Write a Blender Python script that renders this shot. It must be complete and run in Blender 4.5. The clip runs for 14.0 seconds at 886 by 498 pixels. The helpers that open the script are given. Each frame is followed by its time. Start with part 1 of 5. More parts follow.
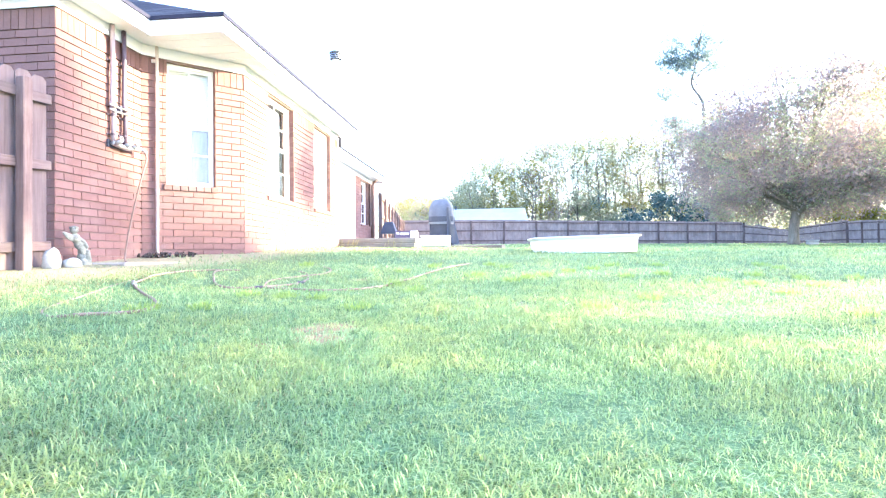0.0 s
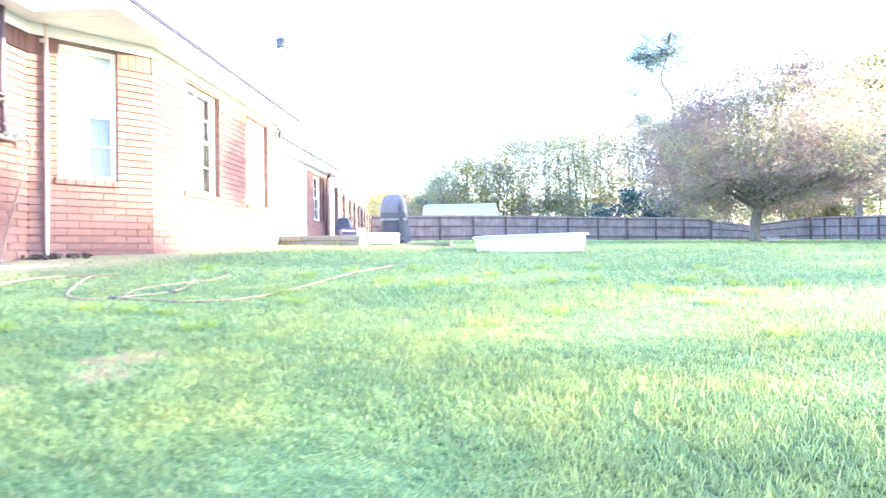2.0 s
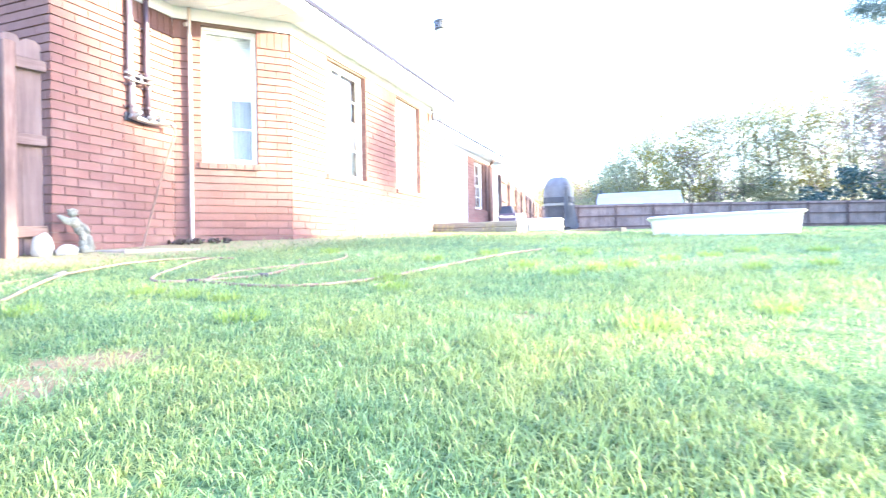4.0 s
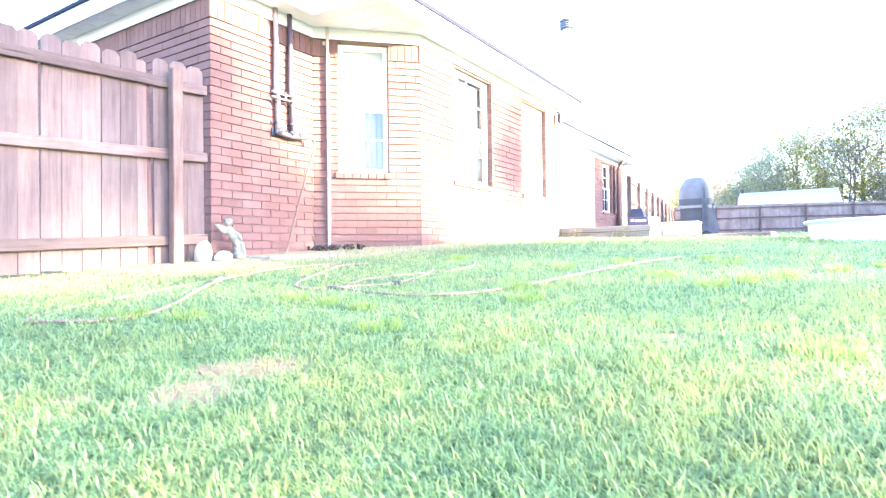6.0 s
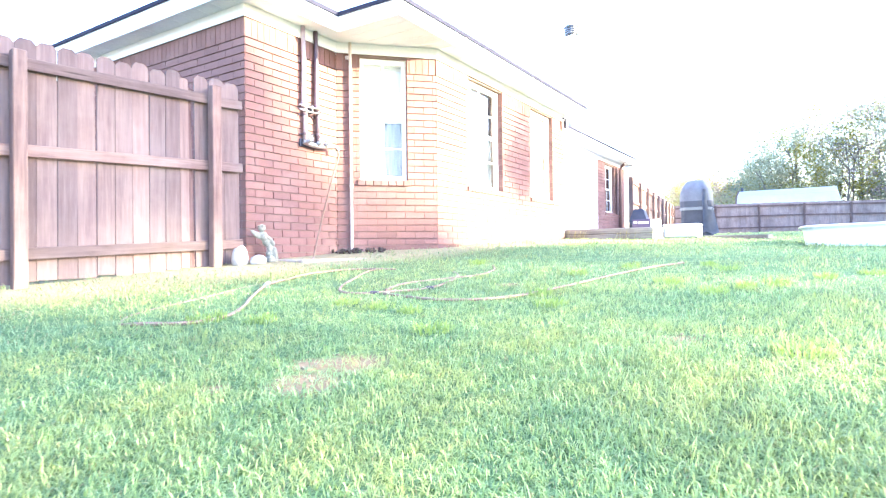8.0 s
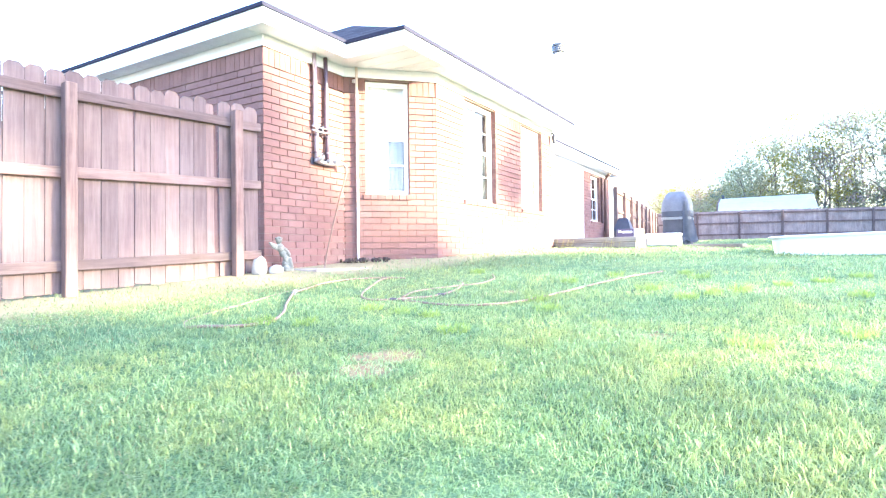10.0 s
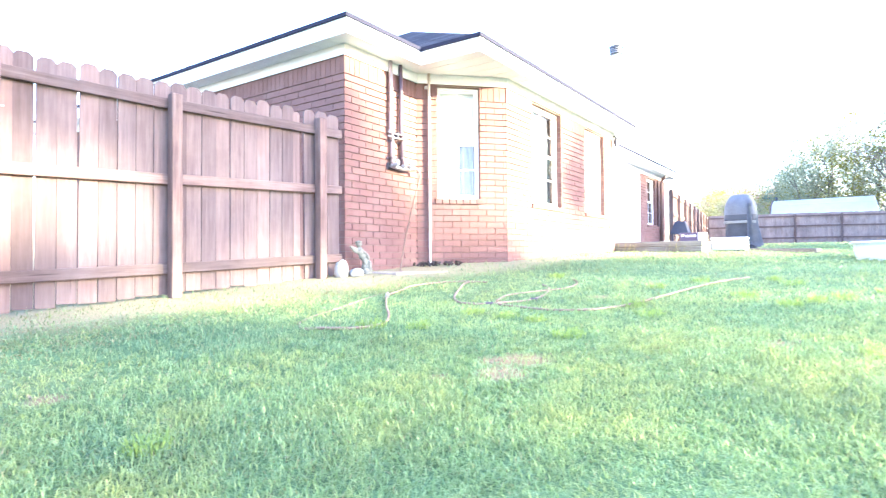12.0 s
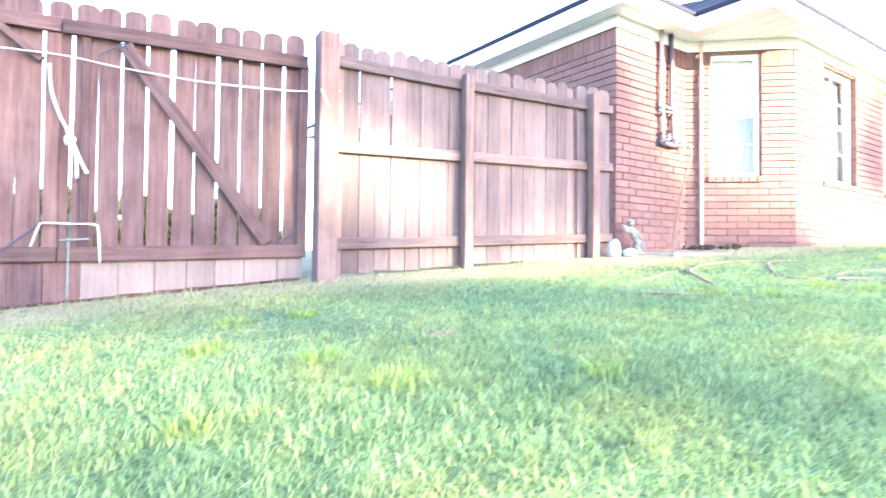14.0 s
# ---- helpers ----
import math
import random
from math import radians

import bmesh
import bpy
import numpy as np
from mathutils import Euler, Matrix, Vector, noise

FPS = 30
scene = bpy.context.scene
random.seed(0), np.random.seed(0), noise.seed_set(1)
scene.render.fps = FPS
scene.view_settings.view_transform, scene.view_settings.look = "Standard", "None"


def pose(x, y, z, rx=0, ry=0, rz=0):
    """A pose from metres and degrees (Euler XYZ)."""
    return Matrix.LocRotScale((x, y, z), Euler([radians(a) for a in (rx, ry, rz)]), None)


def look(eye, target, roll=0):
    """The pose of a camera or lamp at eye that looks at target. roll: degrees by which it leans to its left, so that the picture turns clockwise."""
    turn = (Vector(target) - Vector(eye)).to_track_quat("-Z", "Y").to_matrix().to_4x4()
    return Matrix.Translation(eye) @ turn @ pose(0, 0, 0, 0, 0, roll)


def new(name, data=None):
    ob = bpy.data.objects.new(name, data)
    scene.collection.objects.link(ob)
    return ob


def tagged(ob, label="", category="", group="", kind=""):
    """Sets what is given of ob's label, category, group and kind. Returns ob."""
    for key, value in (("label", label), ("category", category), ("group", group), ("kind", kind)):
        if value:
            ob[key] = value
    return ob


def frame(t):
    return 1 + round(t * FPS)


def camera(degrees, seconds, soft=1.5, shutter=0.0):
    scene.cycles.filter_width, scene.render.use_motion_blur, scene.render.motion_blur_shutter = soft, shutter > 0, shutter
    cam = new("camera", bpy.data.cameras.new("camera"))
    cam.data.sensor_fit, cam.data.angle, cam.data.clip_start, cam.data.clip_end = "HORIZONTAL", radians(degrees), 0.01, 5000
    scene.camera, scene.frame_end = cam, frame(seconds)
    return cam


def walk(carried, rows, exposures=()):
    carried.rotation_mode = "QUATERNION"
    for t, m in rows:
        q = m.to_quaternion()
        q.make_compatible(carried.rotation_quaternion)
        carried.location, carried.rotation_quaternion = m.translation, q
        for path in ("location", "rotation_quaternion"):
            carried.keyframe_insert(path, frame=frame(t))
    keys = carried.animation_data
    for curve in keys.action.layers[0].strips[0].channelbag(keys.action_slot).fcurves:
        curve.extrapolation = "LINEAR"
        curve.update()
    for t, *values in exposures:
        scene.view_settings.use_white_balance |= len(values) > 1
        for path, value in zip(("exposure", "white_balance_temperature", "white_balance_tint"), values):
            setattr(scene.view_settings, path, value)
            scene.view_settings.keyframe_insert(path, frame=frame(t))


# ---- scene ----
cam = camera(74.3, 14.0, soft=1.2, shutter=0.5)
PATH = [
    (0, (-0.209, -0.02, 0.109), (-0.427, 1.967, 0.151), -0.7),
    (0.5, (-0.18, 0.0, 0.119), (-0.398, 1.987, 0.161), -0.8),
    (1, (-0.011, 0.123, 0.15), (-0.208, 2.113, 0.188), -0.9),
    (1.5, (0.182, 0.299, 0.204), (-0.015, 2.289, 0.234), -0.7),
    (2, (0.317, 0.549, 0.178), (0.178, 2.544, 0.201), -0.7),
    (2.2, (0.343, 0.683, 0.168), (0.239, 2.68, 0.188), -0.7),
    (4.5, (0.365, 1.696, 0.054), (-0.528, 3.485, 0.068), -1.0),
    (5, (0.34, 1.701, 0.05), (-0.652, 3.437, 0.071), -1.0),
    (5.5, (0.36, 1.681, 0.048), (-0.678, 3.39, 0.074), -1.0),
    (6, (0.303, 1.643, 0.104), (-0.782, 3.322, 0.131), -0.7),
    (6.5, (0.289, 1.585, 0.191), (-0.812, 3.255, 0.216), -0.8),
    (7, (0.254, 1.464, 0.19), (-0.851, 3.132, 0.213), -0.8),
    (7.5, (0.282, 1.321, 0.163), (-0.786, 3.012, 0.175), -0.6),
    (8, (0.357, 1.204, 0.183), (-0.727, 2.885, 0.197), -0.6),
    (8.2, (0.395, 1.168, 0.180), (-0.71, 2.834, 0.200), -0.7),
    (10.3, (0.505, 0.558, 0.241), (-0.534, 2.267, 0.278), -0.7),
    (10.5, (0.5, 0.5, 0.254), (-0.543, 2.206, 0.294), -0.6),
    (11, (0.429, 0.375, 0.278), (-0.618, 2.078, 0.319), -0.5),
    (11.5, (0.307, 0.34, 0.249), (-0.785, 2.016, 0.291), -0.5),
    (12, (0.194, 0.356, 0.247), (-0.958, 1.991, 0.29), -0.4),
    (12.5, (0.099, 0.278, 0.242), (-1.133, 1.853, 0.287), -0.2),
    (13, (-0.117, 0.086, 0.213), (-1.46, 1.567, 0.261), -0.0),
    (13.5, (-0.303, -0.03, 0.152), (-1.818, 1.275, 0.194), 0.3),
    (14, (-0.415, -0.077, 0.014), (-2.044, 1.082, 0.06), 0.6),
]
walk(cam, [(t, look(eye, target, roll)) for t, eye, target, roll in PATH], exposures=[(0.0, 3.54, 5040, 22), (2.2, 3.54, 5040, 22), (4.5, 3.59, 5040, 22), (6.1, 3.74, 5040, 22), (7.8, 3.60, 5040, 22), (10.5, 3.56, 5040, 22), (12.5, 3.58, 5040, 22), (14.0, 3.61, 5040, 22)])

# ---- sky and sun ----
SUN = Vector((1.08, 0.34, 0.31)).normalized()
world = bpy.data.worlds.new("sky")
scene.world = world
world.use_nodes = True
wn = world.node_tree.nodes
sky = wn.new("ShaderNodeTexSky")
sky.sky_type = "NISHITA"
sky.sun_disc = False
sky.sun_elevation = math.asin(SUN.z)
sky.sun_rotation = math.atan2(SUN.x, SUN.y)
sky.air_density = 1.3
sky.dust_density = 1.5
wn["Background"].inputs["Strength"].default_value = 0.15
world.node_tree.links.new(sky.outputs[0], wn["Background"].inputs["Color"])
lamp = bpy.data.lights.new("sun", "SUN")
lamp.energy = 4.8
lamp.angle = radians(1.1)
lamp.color = (1.0, 0.81, 0.36)
sun = new("sun", lamp)
sun.matrix_world = look(tuple(SUN * 60), (0, 0, 0))


# ---- small builders ----
def lerp(a, b, k):
    return a + (b - a) * k


GY = (-12, -3, 0, 2.56, 4.67, 7.16, 8.7, 10.78, 20, 42, 60, 130)
GZ = (-1.2, -0.64, -0.415, -0.223, -0.065, 0.135, 0.225, 0.335, 0.64, 1.22, 1.53, 2.1)


def ground_z(x, y):
    """Height of the lawn, which climbs gently from the camera to the far fence."""
    side = np.clip(1 - (np.asarray(y) - 8) / 8, 0, 1)
    side = side * np.clip(0.60 + 0.22 * np.asarray(y), 0.3, 1)
    fall = np.interp(y, (4, 25), (0.022, 0.0125)) * np.clip(np.asarray(x) + 1.0, 0, 22)
    return np.interp(y, GY, GZ) - 0.043 * (np.clip(x, -6, -1.0) + 1.2) * side - fall


def gz(x, y):
    return float(ground_z(x, y))


def finish(name, bm, material, parent=None, smooth=False):
    me = bpy.data.meshes.new(name)
    bm.to_mesh(me)
    bm.free()
    for f in me.polygons:
        f.use_smooth = smooth
    if material:
        me.materials.append(material)
    ob = new(name, me)
    if parent:
        ob.parent = parent
    return ob


def part(name, bm, material, parent, label="", smooth=False):
    ob = finish(name, bm, material, parent, smooth)
    if label:
        ob["label"] = label
    return ob


def empty(name, m, label, category, group="", kind=""):
    ob = new(name)
    ob.empty_display_size = 0.1
    ob.matrix_world = m
    return tagged(ob, label, category, group, kind)


def box(bm, x0, y0, z0, x1, y1, z1, bevel=0.0, m=None):
    """A box between two corners, with chamfered edges, optionally moved by m."""
    r = bmesh.ops.create_cube(bm, size=1)
    vs = r["verts"]
    bmesh.ops.scale(bm, vec=(abs(x1 - x0), abs(y1 - y0), abs(z1 - z0)), verts=vs)
    bmesh.ops.translate(bm, vec=((x0 + x1) / 2, (y0 + y1) / 2, (z0 + z1) / 2), verts=vs)
    if bevel:
        es = list({e for v in vs for e in v.link_edges})
        r2 = bmesh.ops.bevel(bm, geom=es, offset=bevel, segments=1, affect="EDGES", profile=0.6)
        vs = r2["verts"]
    if m is not None:
        bmesh.ops.transform(bm, matrix=m, verts=list({v for v in vs}))
    return vs


def boxed(*args, **kw):
    bm = bmesh.new()
    box(bm, *args, **kw)
    return bm


def tube(points, radius, sides=8, bm=None, taper=None, caps=True):
    """A round tube along points; taper gives a radius for each point."""
    bm = bm or bmesh.new()
    pts = [Vector(p) for p in points]
    rings = []
    up = Vector((0.13, 0.31, 0.94)).normalized()
    for i, p in enumerate(pts):
        d = (pts[min(i + 1, len(pts) - 1)] - pts[max(i - 1, 0)])
        d = d.normalized() if d.length > 1e-9 else Vector((0, 0, 1))
        u = d.cross(up)
        if u.length < 0.05:
            u = d.cross(Vector((1, 0, 0)))
        u.normalize()
        w = d.cross(u)
        r = taper[i] if taper else radius
        rings.append([bm.verts.new(p + (u * math.cos(k * 2 * math.pi / sides) + w * math.sin(k * 2 * math.pi / sides)) * r) for k in range(sides)])
    for a, b in zip(rings, rings[1:]):
        for k in range(sides):
            bm.faces.new((a[k], a[(k + 1) % sides], b[(k + 1) % sides], b[k]))
    if caps:
        bm.faces.new(rings[0][::-1])
        bm.faces.new(rings[-1])
    return bm


def smooth_path(points, n=6):
    """Catmull-Rom through points."""
    p = [Vector(q) for q in points]
    p = [p[0] * 2 - p[1]] + p + [p[-1] * 2 - p[-2]]
    out = []
    for i in range(1, len(p) - 2):
        for k in range(n):
            t = k / n
            a, b, c, d = p[i - 1], p[i], p[i + 1], p[i + 2]
            out.append(0.5 * ((2 * b) + (c - a) * t + (2 * a - 5 * b + 4 * c - d) * t * t + (3 * b - a - 3 * c + d) * t ** 3))
    out.append(p[-2])
    return out


def quick_mesh(name, verts, faces_n, idx, material, parent=None, smooth=False):
    """A mesh from numpy arrays: all faces have faces_n corners."""
    me = bpy.data.meshes.new(name)
    nf = len(idx) // faces_n
    me.vertices.add(len(verts))
    me.vertices.foreach_set("co", np.asarray(verts, dtype=np.float32).ravel())
    me.loops.add(len(idx))
    me.loops.foreach_set("vertex_index", np.asarray(idx, dtype=np.int32))
    me.polygons.add(nf)
    me.polygons.foreach_set("loop_start", np.arange(0, nf * faces_n, faces_n, dtype=np.int32))
    me.polygons.foreach_set("use_smooth", np.full(nf, smooth, dtype=bool))
    me.update(calc_edges=True)
    me.materials.append(material)
    ob = new(name, me)
    if parent:
        ob.parent = parent
    return ob


# ---- materials ----
class Mat:
    """A node material with a few shorthands."""

    def __init__(self, name, rough=0.7, metal=0.0, spec=0.4):
        self.m = bpy.data.materials.new(name)
        self.m.use_nodes = True
        self.t = self.m.node_tree
        self.b = self.t.nodes["Principled BSDF"]
        self.b.inputs["Roughness"].default_value = rough
        self.b.inputs["Metallic"].default_value = metal
        self.b.inputs["Specular IOR Level"].default_value = spec

    def node(self, kind, **inputs):
        n = self.t.nodes.new(kind)
        for k, v in inputs.items():
            n.inputs[k.replace("_", " ")].default_value = v
        return n

    def link(self, a, b):
        self.t.links.new(a, b)

    def coords(self, scale=(1, 1, 1), kind="Object"):
        c = self.t.nodes.new("ShaderNodeTexCoord")
        mp = self.t.nodes.new("ShaderNodeMapping")
        mp.inputs["Scale"].default_value = scale
        self.link(c.outputs[kind], mp.inputs["Vector"])
        return mp.outputs[0]

    def place(self):
        g = self.t.nodes.new("ShaderNodeNewGeometry")
        return g.outputs["Position"]

    def noise(self, vec, scale, detail=4.0, rough=0.6):
        n = self.node("ShaderNodeTexNoise", Scale=scale, Detail=detail, Roughness=rough)
        if vec is not None:
            self.link(vec, n.inputs["Vector"])
        return n.outputs["Fac"]

    def ramp(self, fac, stops):
        r = self.t.nodes.new("ShaderNodeValToRGB")
        e = r.color_ramp.elements
        while len(e) < len(stops):
            e.new(0.5)
        for el, (p, c) in zip(e, stops):
            el.position, el.color = p, (*c, 1)
        self.link(fac, r.inputs["Fac"])
        return r.outputs["Color"]

    def mix(self, fac, a, b, blend="MIX"):
        n = self.t.nodes.new("ShaderNodeMix")
        n.data_type, n.blend_type = "RGBA", blend
        for v, i in ((fac, 0), (a, 6), (b, 7)):
            if isinstance(v, bpy.types.NodeSocket):
                self.link(v, n.inputs[i])
            else:
                n.inputs[i].default_value = v if i == 0 else (*v, 1)
        return n.outputs[2]

    def colour(self, c):
        self.link(c, self.b.inputs["Base Color"])
        return self

    def bump(self, fac, strength=0.3, distance=0.01):
        n = self.node("ShaderNodeBump", Strength=strength, Distance=distance)
        self.link(fac, n.inputs["Height"])
        self.link(n.outputs[0], self.b.inputs["Normal"])
        return self

    def rand(self, island=False):
        if island:
            return self.t.nodes.new("ShaderNodeNewGeometry").outputs["Random Per Island"]
        return self.t.nodes.new("ShaderNodeObjectInfo").outputs["Random"]


def plain(name, colour, rough=0.6, metal=0.0, grain=6.0, var=0.12, bump=0.15, spec=0.4, stretch=(1, 1, 1)):
    """A paint or solid with grain at two scales."""
    m = Mat(name, rough, metal, spec)
    p = m.coords(stretch)
    n1, n2 = m.noise(p, grain, 5), m.noise(p, grain * 9, 3)
    lo = tuple(c * (1 - var) for c in colour)
    hi = tuple(min(1, c * (1 + var)) for c in colour)
    c = m.ramp(n1, [(0.3, lo), (0.7, hi)])
    c = m.mix(0.25, c, m.ramp(n2, [(0.35, lo), (0.65, hi)]))
    m.colour(c).bump(n2, bump, 0.004)
    return m.m


def brick_material(name, island=False):
    m = Mat(name, 0.86, spec=0.25)
    r = m.rand(island)
    c = m.ramp(r, [(0.0, (0.130, 0.063, 0.057)), (0.3, (0.158, 0.079, 0.073)), (0.6, (0.180, 0.091, 0.084)), (0.85, (0.218, 0.116, 0.104)), (1.0, (0.148, 0.078, 0.074))])
    p = m.place()
    g = m.noise(p, 60, 5, 0.7)
    c = m.mix(0.35, c, m.ramp(g, [(0.3, (0.10, 0.045, 0.042)), (0.55, (0.19, 0.088, 0.080)), (0.75, (0.30, 0.18, 0.16))]))
    c = m.mix(0.18, c, (0.230, 0.172, 0.150))
    s = m.noise(p, 2.2, 3)
    c = m.mix(m.ramp(s, [(0.55, (0, 0, 0)), (0.75, (0.25, 0.25, 0.25))]), c, (0.36, 0.27, 0.24))
    m.colour(c).bump(g, 0.5, 0.004)
    return m.m


def wood_material(name, dark, mid, light, along=2, island=False, rough=0.85, spread=1.0):
    """Weathered timber, grain along one axis of the object."""
    m = Mat(name, rough, spec=0.2)
    st = [14, 14, 14]
    st[along] = 0.9
    p = m.coords(tuple(st))
    r = m.rand(island)
    add = m.t.nodes.new("ShaderNodeVectorMath")
    add.operation = "MULTIPLY_ADD"
    m.link(r, add.inputs[0])
    add.inputs[1].default_value = (37, 53, 11)
    m.link(p, add.inputs[2])
    g = m.noise(add.outputs[0], 2.2, 6, 0.65)
    c = m.ramp(g, [(0.25, dark), (0.5, mid), (0.78, light)])
    w = m.noise(m.place(), 2.6, 4)
    c = m.mix(m.ramp(w, [(0.42, (0, 0, 0)), (0.68, (0.5, 0.5, 0.5))]), c, light)
    w2 = m.noise(m.place(), 1.1, 5)
    c = m.mix(m.ramp(w2, [(0.35, (0.5, 0.5, 0.5)), (0.5, (0, 0, 0))]), c, dark)
    tones = [(0.0, (0.70, 0.68, 0.70)), (0.35, (0.95, 0.95, 0.97)), (0.65, (1.08, 1.04, 1.03)), (1.0, (1.35, 1.26, 1.20))]
    t = m.ramp(r, [(q, tuple(1 + (v - 1) * spread for v in c_)) for q, c_ in tones])
    c = m.mix(1.0, c, t, "MULTIPLY")
    k = m.node("ShaderNodeTexVoronoi", Scale=0.55)
    m.link(add.outputs[0], k.inputs["Vector"])
    c = m.mix(m.ramp(k.outputs["Distance"], [(0.03, (0.8, 0.8, 0.8)), (0.07, (0, 0, 0))]), c, tuple(v * 0.55 for v in dark))
    m.colour(c).bump(g, 0.55, 0.004)
    return m.m


def leaf_material(name, stops, light=0.45, patch=None, size=0.7, mottle=0):
    """Leaves: colour by leaf, with light passing through them."""
    m = Mat(name, 0.55, spec=0.3)
    c = m.ramp(m.rand(True), stops)
    n = m.noise(m.place(), size, 3)
    k = 0.75 if patch else 0.5
    c = m.mix(m.ramp(n, [(0.42, (0, 0, 0)), (0.66, (k, k, k))]), c, patch or stops[-1][1])
    if mottle:
        c = m.mix(m.ramp(m.noise(m.place(), mottle, 3), [(0.38, (0.5, 0.5, 0.5)), (0.58, (0, 0, 0))]), c, stops[0][1])
    m.colour(c)
    tr = m.node("ShaderNodeBsdfTranslucent")
    m.link(c, tr.inputs["Color"])
    mx = m.node("ShaderNodeMixShader", Fac=light)
    m.link(m.b.outputs[0], mx.inputs[1])
    m.link(tr.outputs[0], mx.inputs[2])
    m.link(mx.outputs[0], m.t.nodes["Material Output"].inputs["Surface"])
    return m.m


def soil_material():
    """Lawn floor: thatch, soil and dry patches under the blades; greener with distance between tufts."""
    m = Mat("lawn_floor", 0.95, spec=0.1)
    p = m.place()
    a, b, d = m.noise(p, 0.55, 4), m.noise(p, 9, 5, 0.7), m.noise(p, 70, 4, 0.7)
    green = m.ramp(b, [(0.25, (0.075, 0.120, 0.055)), (0.5, (0.150, 0.220, 0.095)), (0.8, (0.250, 0.335, 0.150))])
    green = m.mix(m.ramp(d, [(0.35, (0.65, 0.65, 0.65)), (0.55, (0, 0, 0))]), green, (0.035, 0.06, 0.025))
    dry = m.ramp(d, [(0.3, (0.10, 0.085, 0.04)), (0.7, (0.24, 0.20, 0.10))])
    c = m.mix(m.ramp(a, [(0.50, (0, 0, 0)), (0.72, (0.45, 0.45, 0.45))]), green, dry)
    # dry strip along the foot of the fence and the house
    sep = m.t.nodes.new("ShaderNodeSeparateXYZ")
    m.link(p, sep.inputs[0])
    off = m.node("ShaderNodeMath")
    off.operation = "MULTIPLY_ADD"
    m.link(sep.outputs["Y"], off.inputs[0])
    off.inputs[1].default_value = -0.16
    m.link(sep.outputs["X"], off.inputs[2])
    wob = m.node("ShaderNodeMath")
    wob.operation = "MULTIPLY_ADD"
    m.link(b, wob.inputs[0])
    wob.inputs[1].default_value = 0.9
    m.link(off.outputs[0], wob.inputs[2])
    rng = m.node("ShaderNodeMapRange")
    m.link(wob.outputs[0], rng.inputs["Value"])
    for i_, v_ in ((1, -4.0), (2, -3.45), (3, 0.85), (4, 0.0)):
        rng.inputs[i_].default_value = v_
    c = m.mix(rng.outputs[0], c, m.ramp(d, [(0.3, (0.26, 0.20, 0.115)), (0.7, (0.47, 0.385, 0.235))]))
    # bare soil where the lawn is worn
    for x, y, r in PATCHES:
        v = m.node("ShaderNodeVectorMath")
        v.operation = "DISTANCE"
        m.link(p, v.inputs[0])
        v.inputs[1].default_value = (x, y, gz(x, y))
        sm = m.t.nodes.new("ShaderNodeMath")
        sm.operation = "MULTIPLY_ADD"
        m.link(b, sm.inputs[0])
        sm.inputs[1].default_value = r * 0.9
        m.link(v.outputs["Value"], sm.inputs[2])
        f = m.ramp(sm.outputs[0], [(r * 0.95, (1, 1, 1)), (min(0.99, r * 1.5), (0, 0, 0))])
        c = m.mix(f, c, m.ramp(d, [(0.3, (0.205, 0.138, 0.084)), (0.7, (0.32, 0.228, 0.142))]))
    m.colour(c).bump(d, 0.6, 0.01)
    return m.m


def shingle_material():
    m = Mat("asphalt_shingle", 0.9, spec=0.3)
    p = m.place()
    c = m.ramp(m.rand(True), [(0.0, (0.060, 0.058, 0.080)), (0.5, (0.090, 0.086, 0.115)), (1.0, (0.13, 0.125, 0.15))])
    n = m.noise(p, 150, 3)
    c = m.mix(0.4, c, m.ramp(n, [(0.35, (0.03, 0.03, 0.045)), (0.7, (0.14, 0.14, 0.17))]))
    m.colour(c).bump(n, 0.5, 0.003)
    return m.m


def glass_material(name="window_glass", tint=(0.9, 0.95, 1.0)):
    m = Mat(name, 0.02, spec=0.5)
    m.b.inputs["Base Color"].default_value = (*tint, 1)
    m.b.inputs["Transmission Weight"].default_value = 1.0
    m.b.inputs["IOR"].default_value = 1.45
    return m.m


PATCHES = ((-1.03, 2.54, 0.15), (-1.06, 2.81, 0.14), (-1.17, 2.71, 0.10), (-1.24, 2.36, 0.05), (-0.10, 3.68, 0.09), (-1.46, 4.86, 0.09), (-2.36, 1.32, 0.09))
BRICK = brick_material("red_brick")
BRICK_JOINED = brick_material("red_brick_field", island=True)
MORTAR = plain("mortar", (0.205, 0.150, 0.132), 0.95, grain=20, var=0.15, bump=0.4, spec=0.1)
WHITE = plain("white_paint", (0.78, 0.78, 0.82), 0.5, grain=3, var=0.05)
SOFFIT = plain("soffit_vinyl", (0.76, 0.76, 0.80), 0.55, grain=2, var=0.05)
VINYL = plain("window_vinyl", (0.82, 0.83, 0.84), 0.4, grain=3, var=0.03)
DARKEDGE = plain("drip_edge", (0.030, 0.030, 0.050), 0.9, grain=5, spec=0.1)
SHINGLE = shingle_material()
FENCE = wood_material("fence_wood", (0.104, 0.077, 0.077), (0.145, 0.110, 0.109), (0.204, 0.163, 0.158), spread=0.85)
FENCE_RAIL = wood_material("fence_rail_wood", (0.080, 0.057, 0.057), (0.130, 0.097, 0.094), (0.20, 0.16, 0.152), along=1)
FENCE_POST = wood_material("fence_post_wood", (0.085, 0.058, 0.055), (0.150, 0.106, 0.098), (0.25, 0.19, 0.17))
GATE = wood_material("gate_wood", (0.052, 0.031, 0.032), (0.100, 0.064, 0.064), (0.17, 0.118, 0.112))
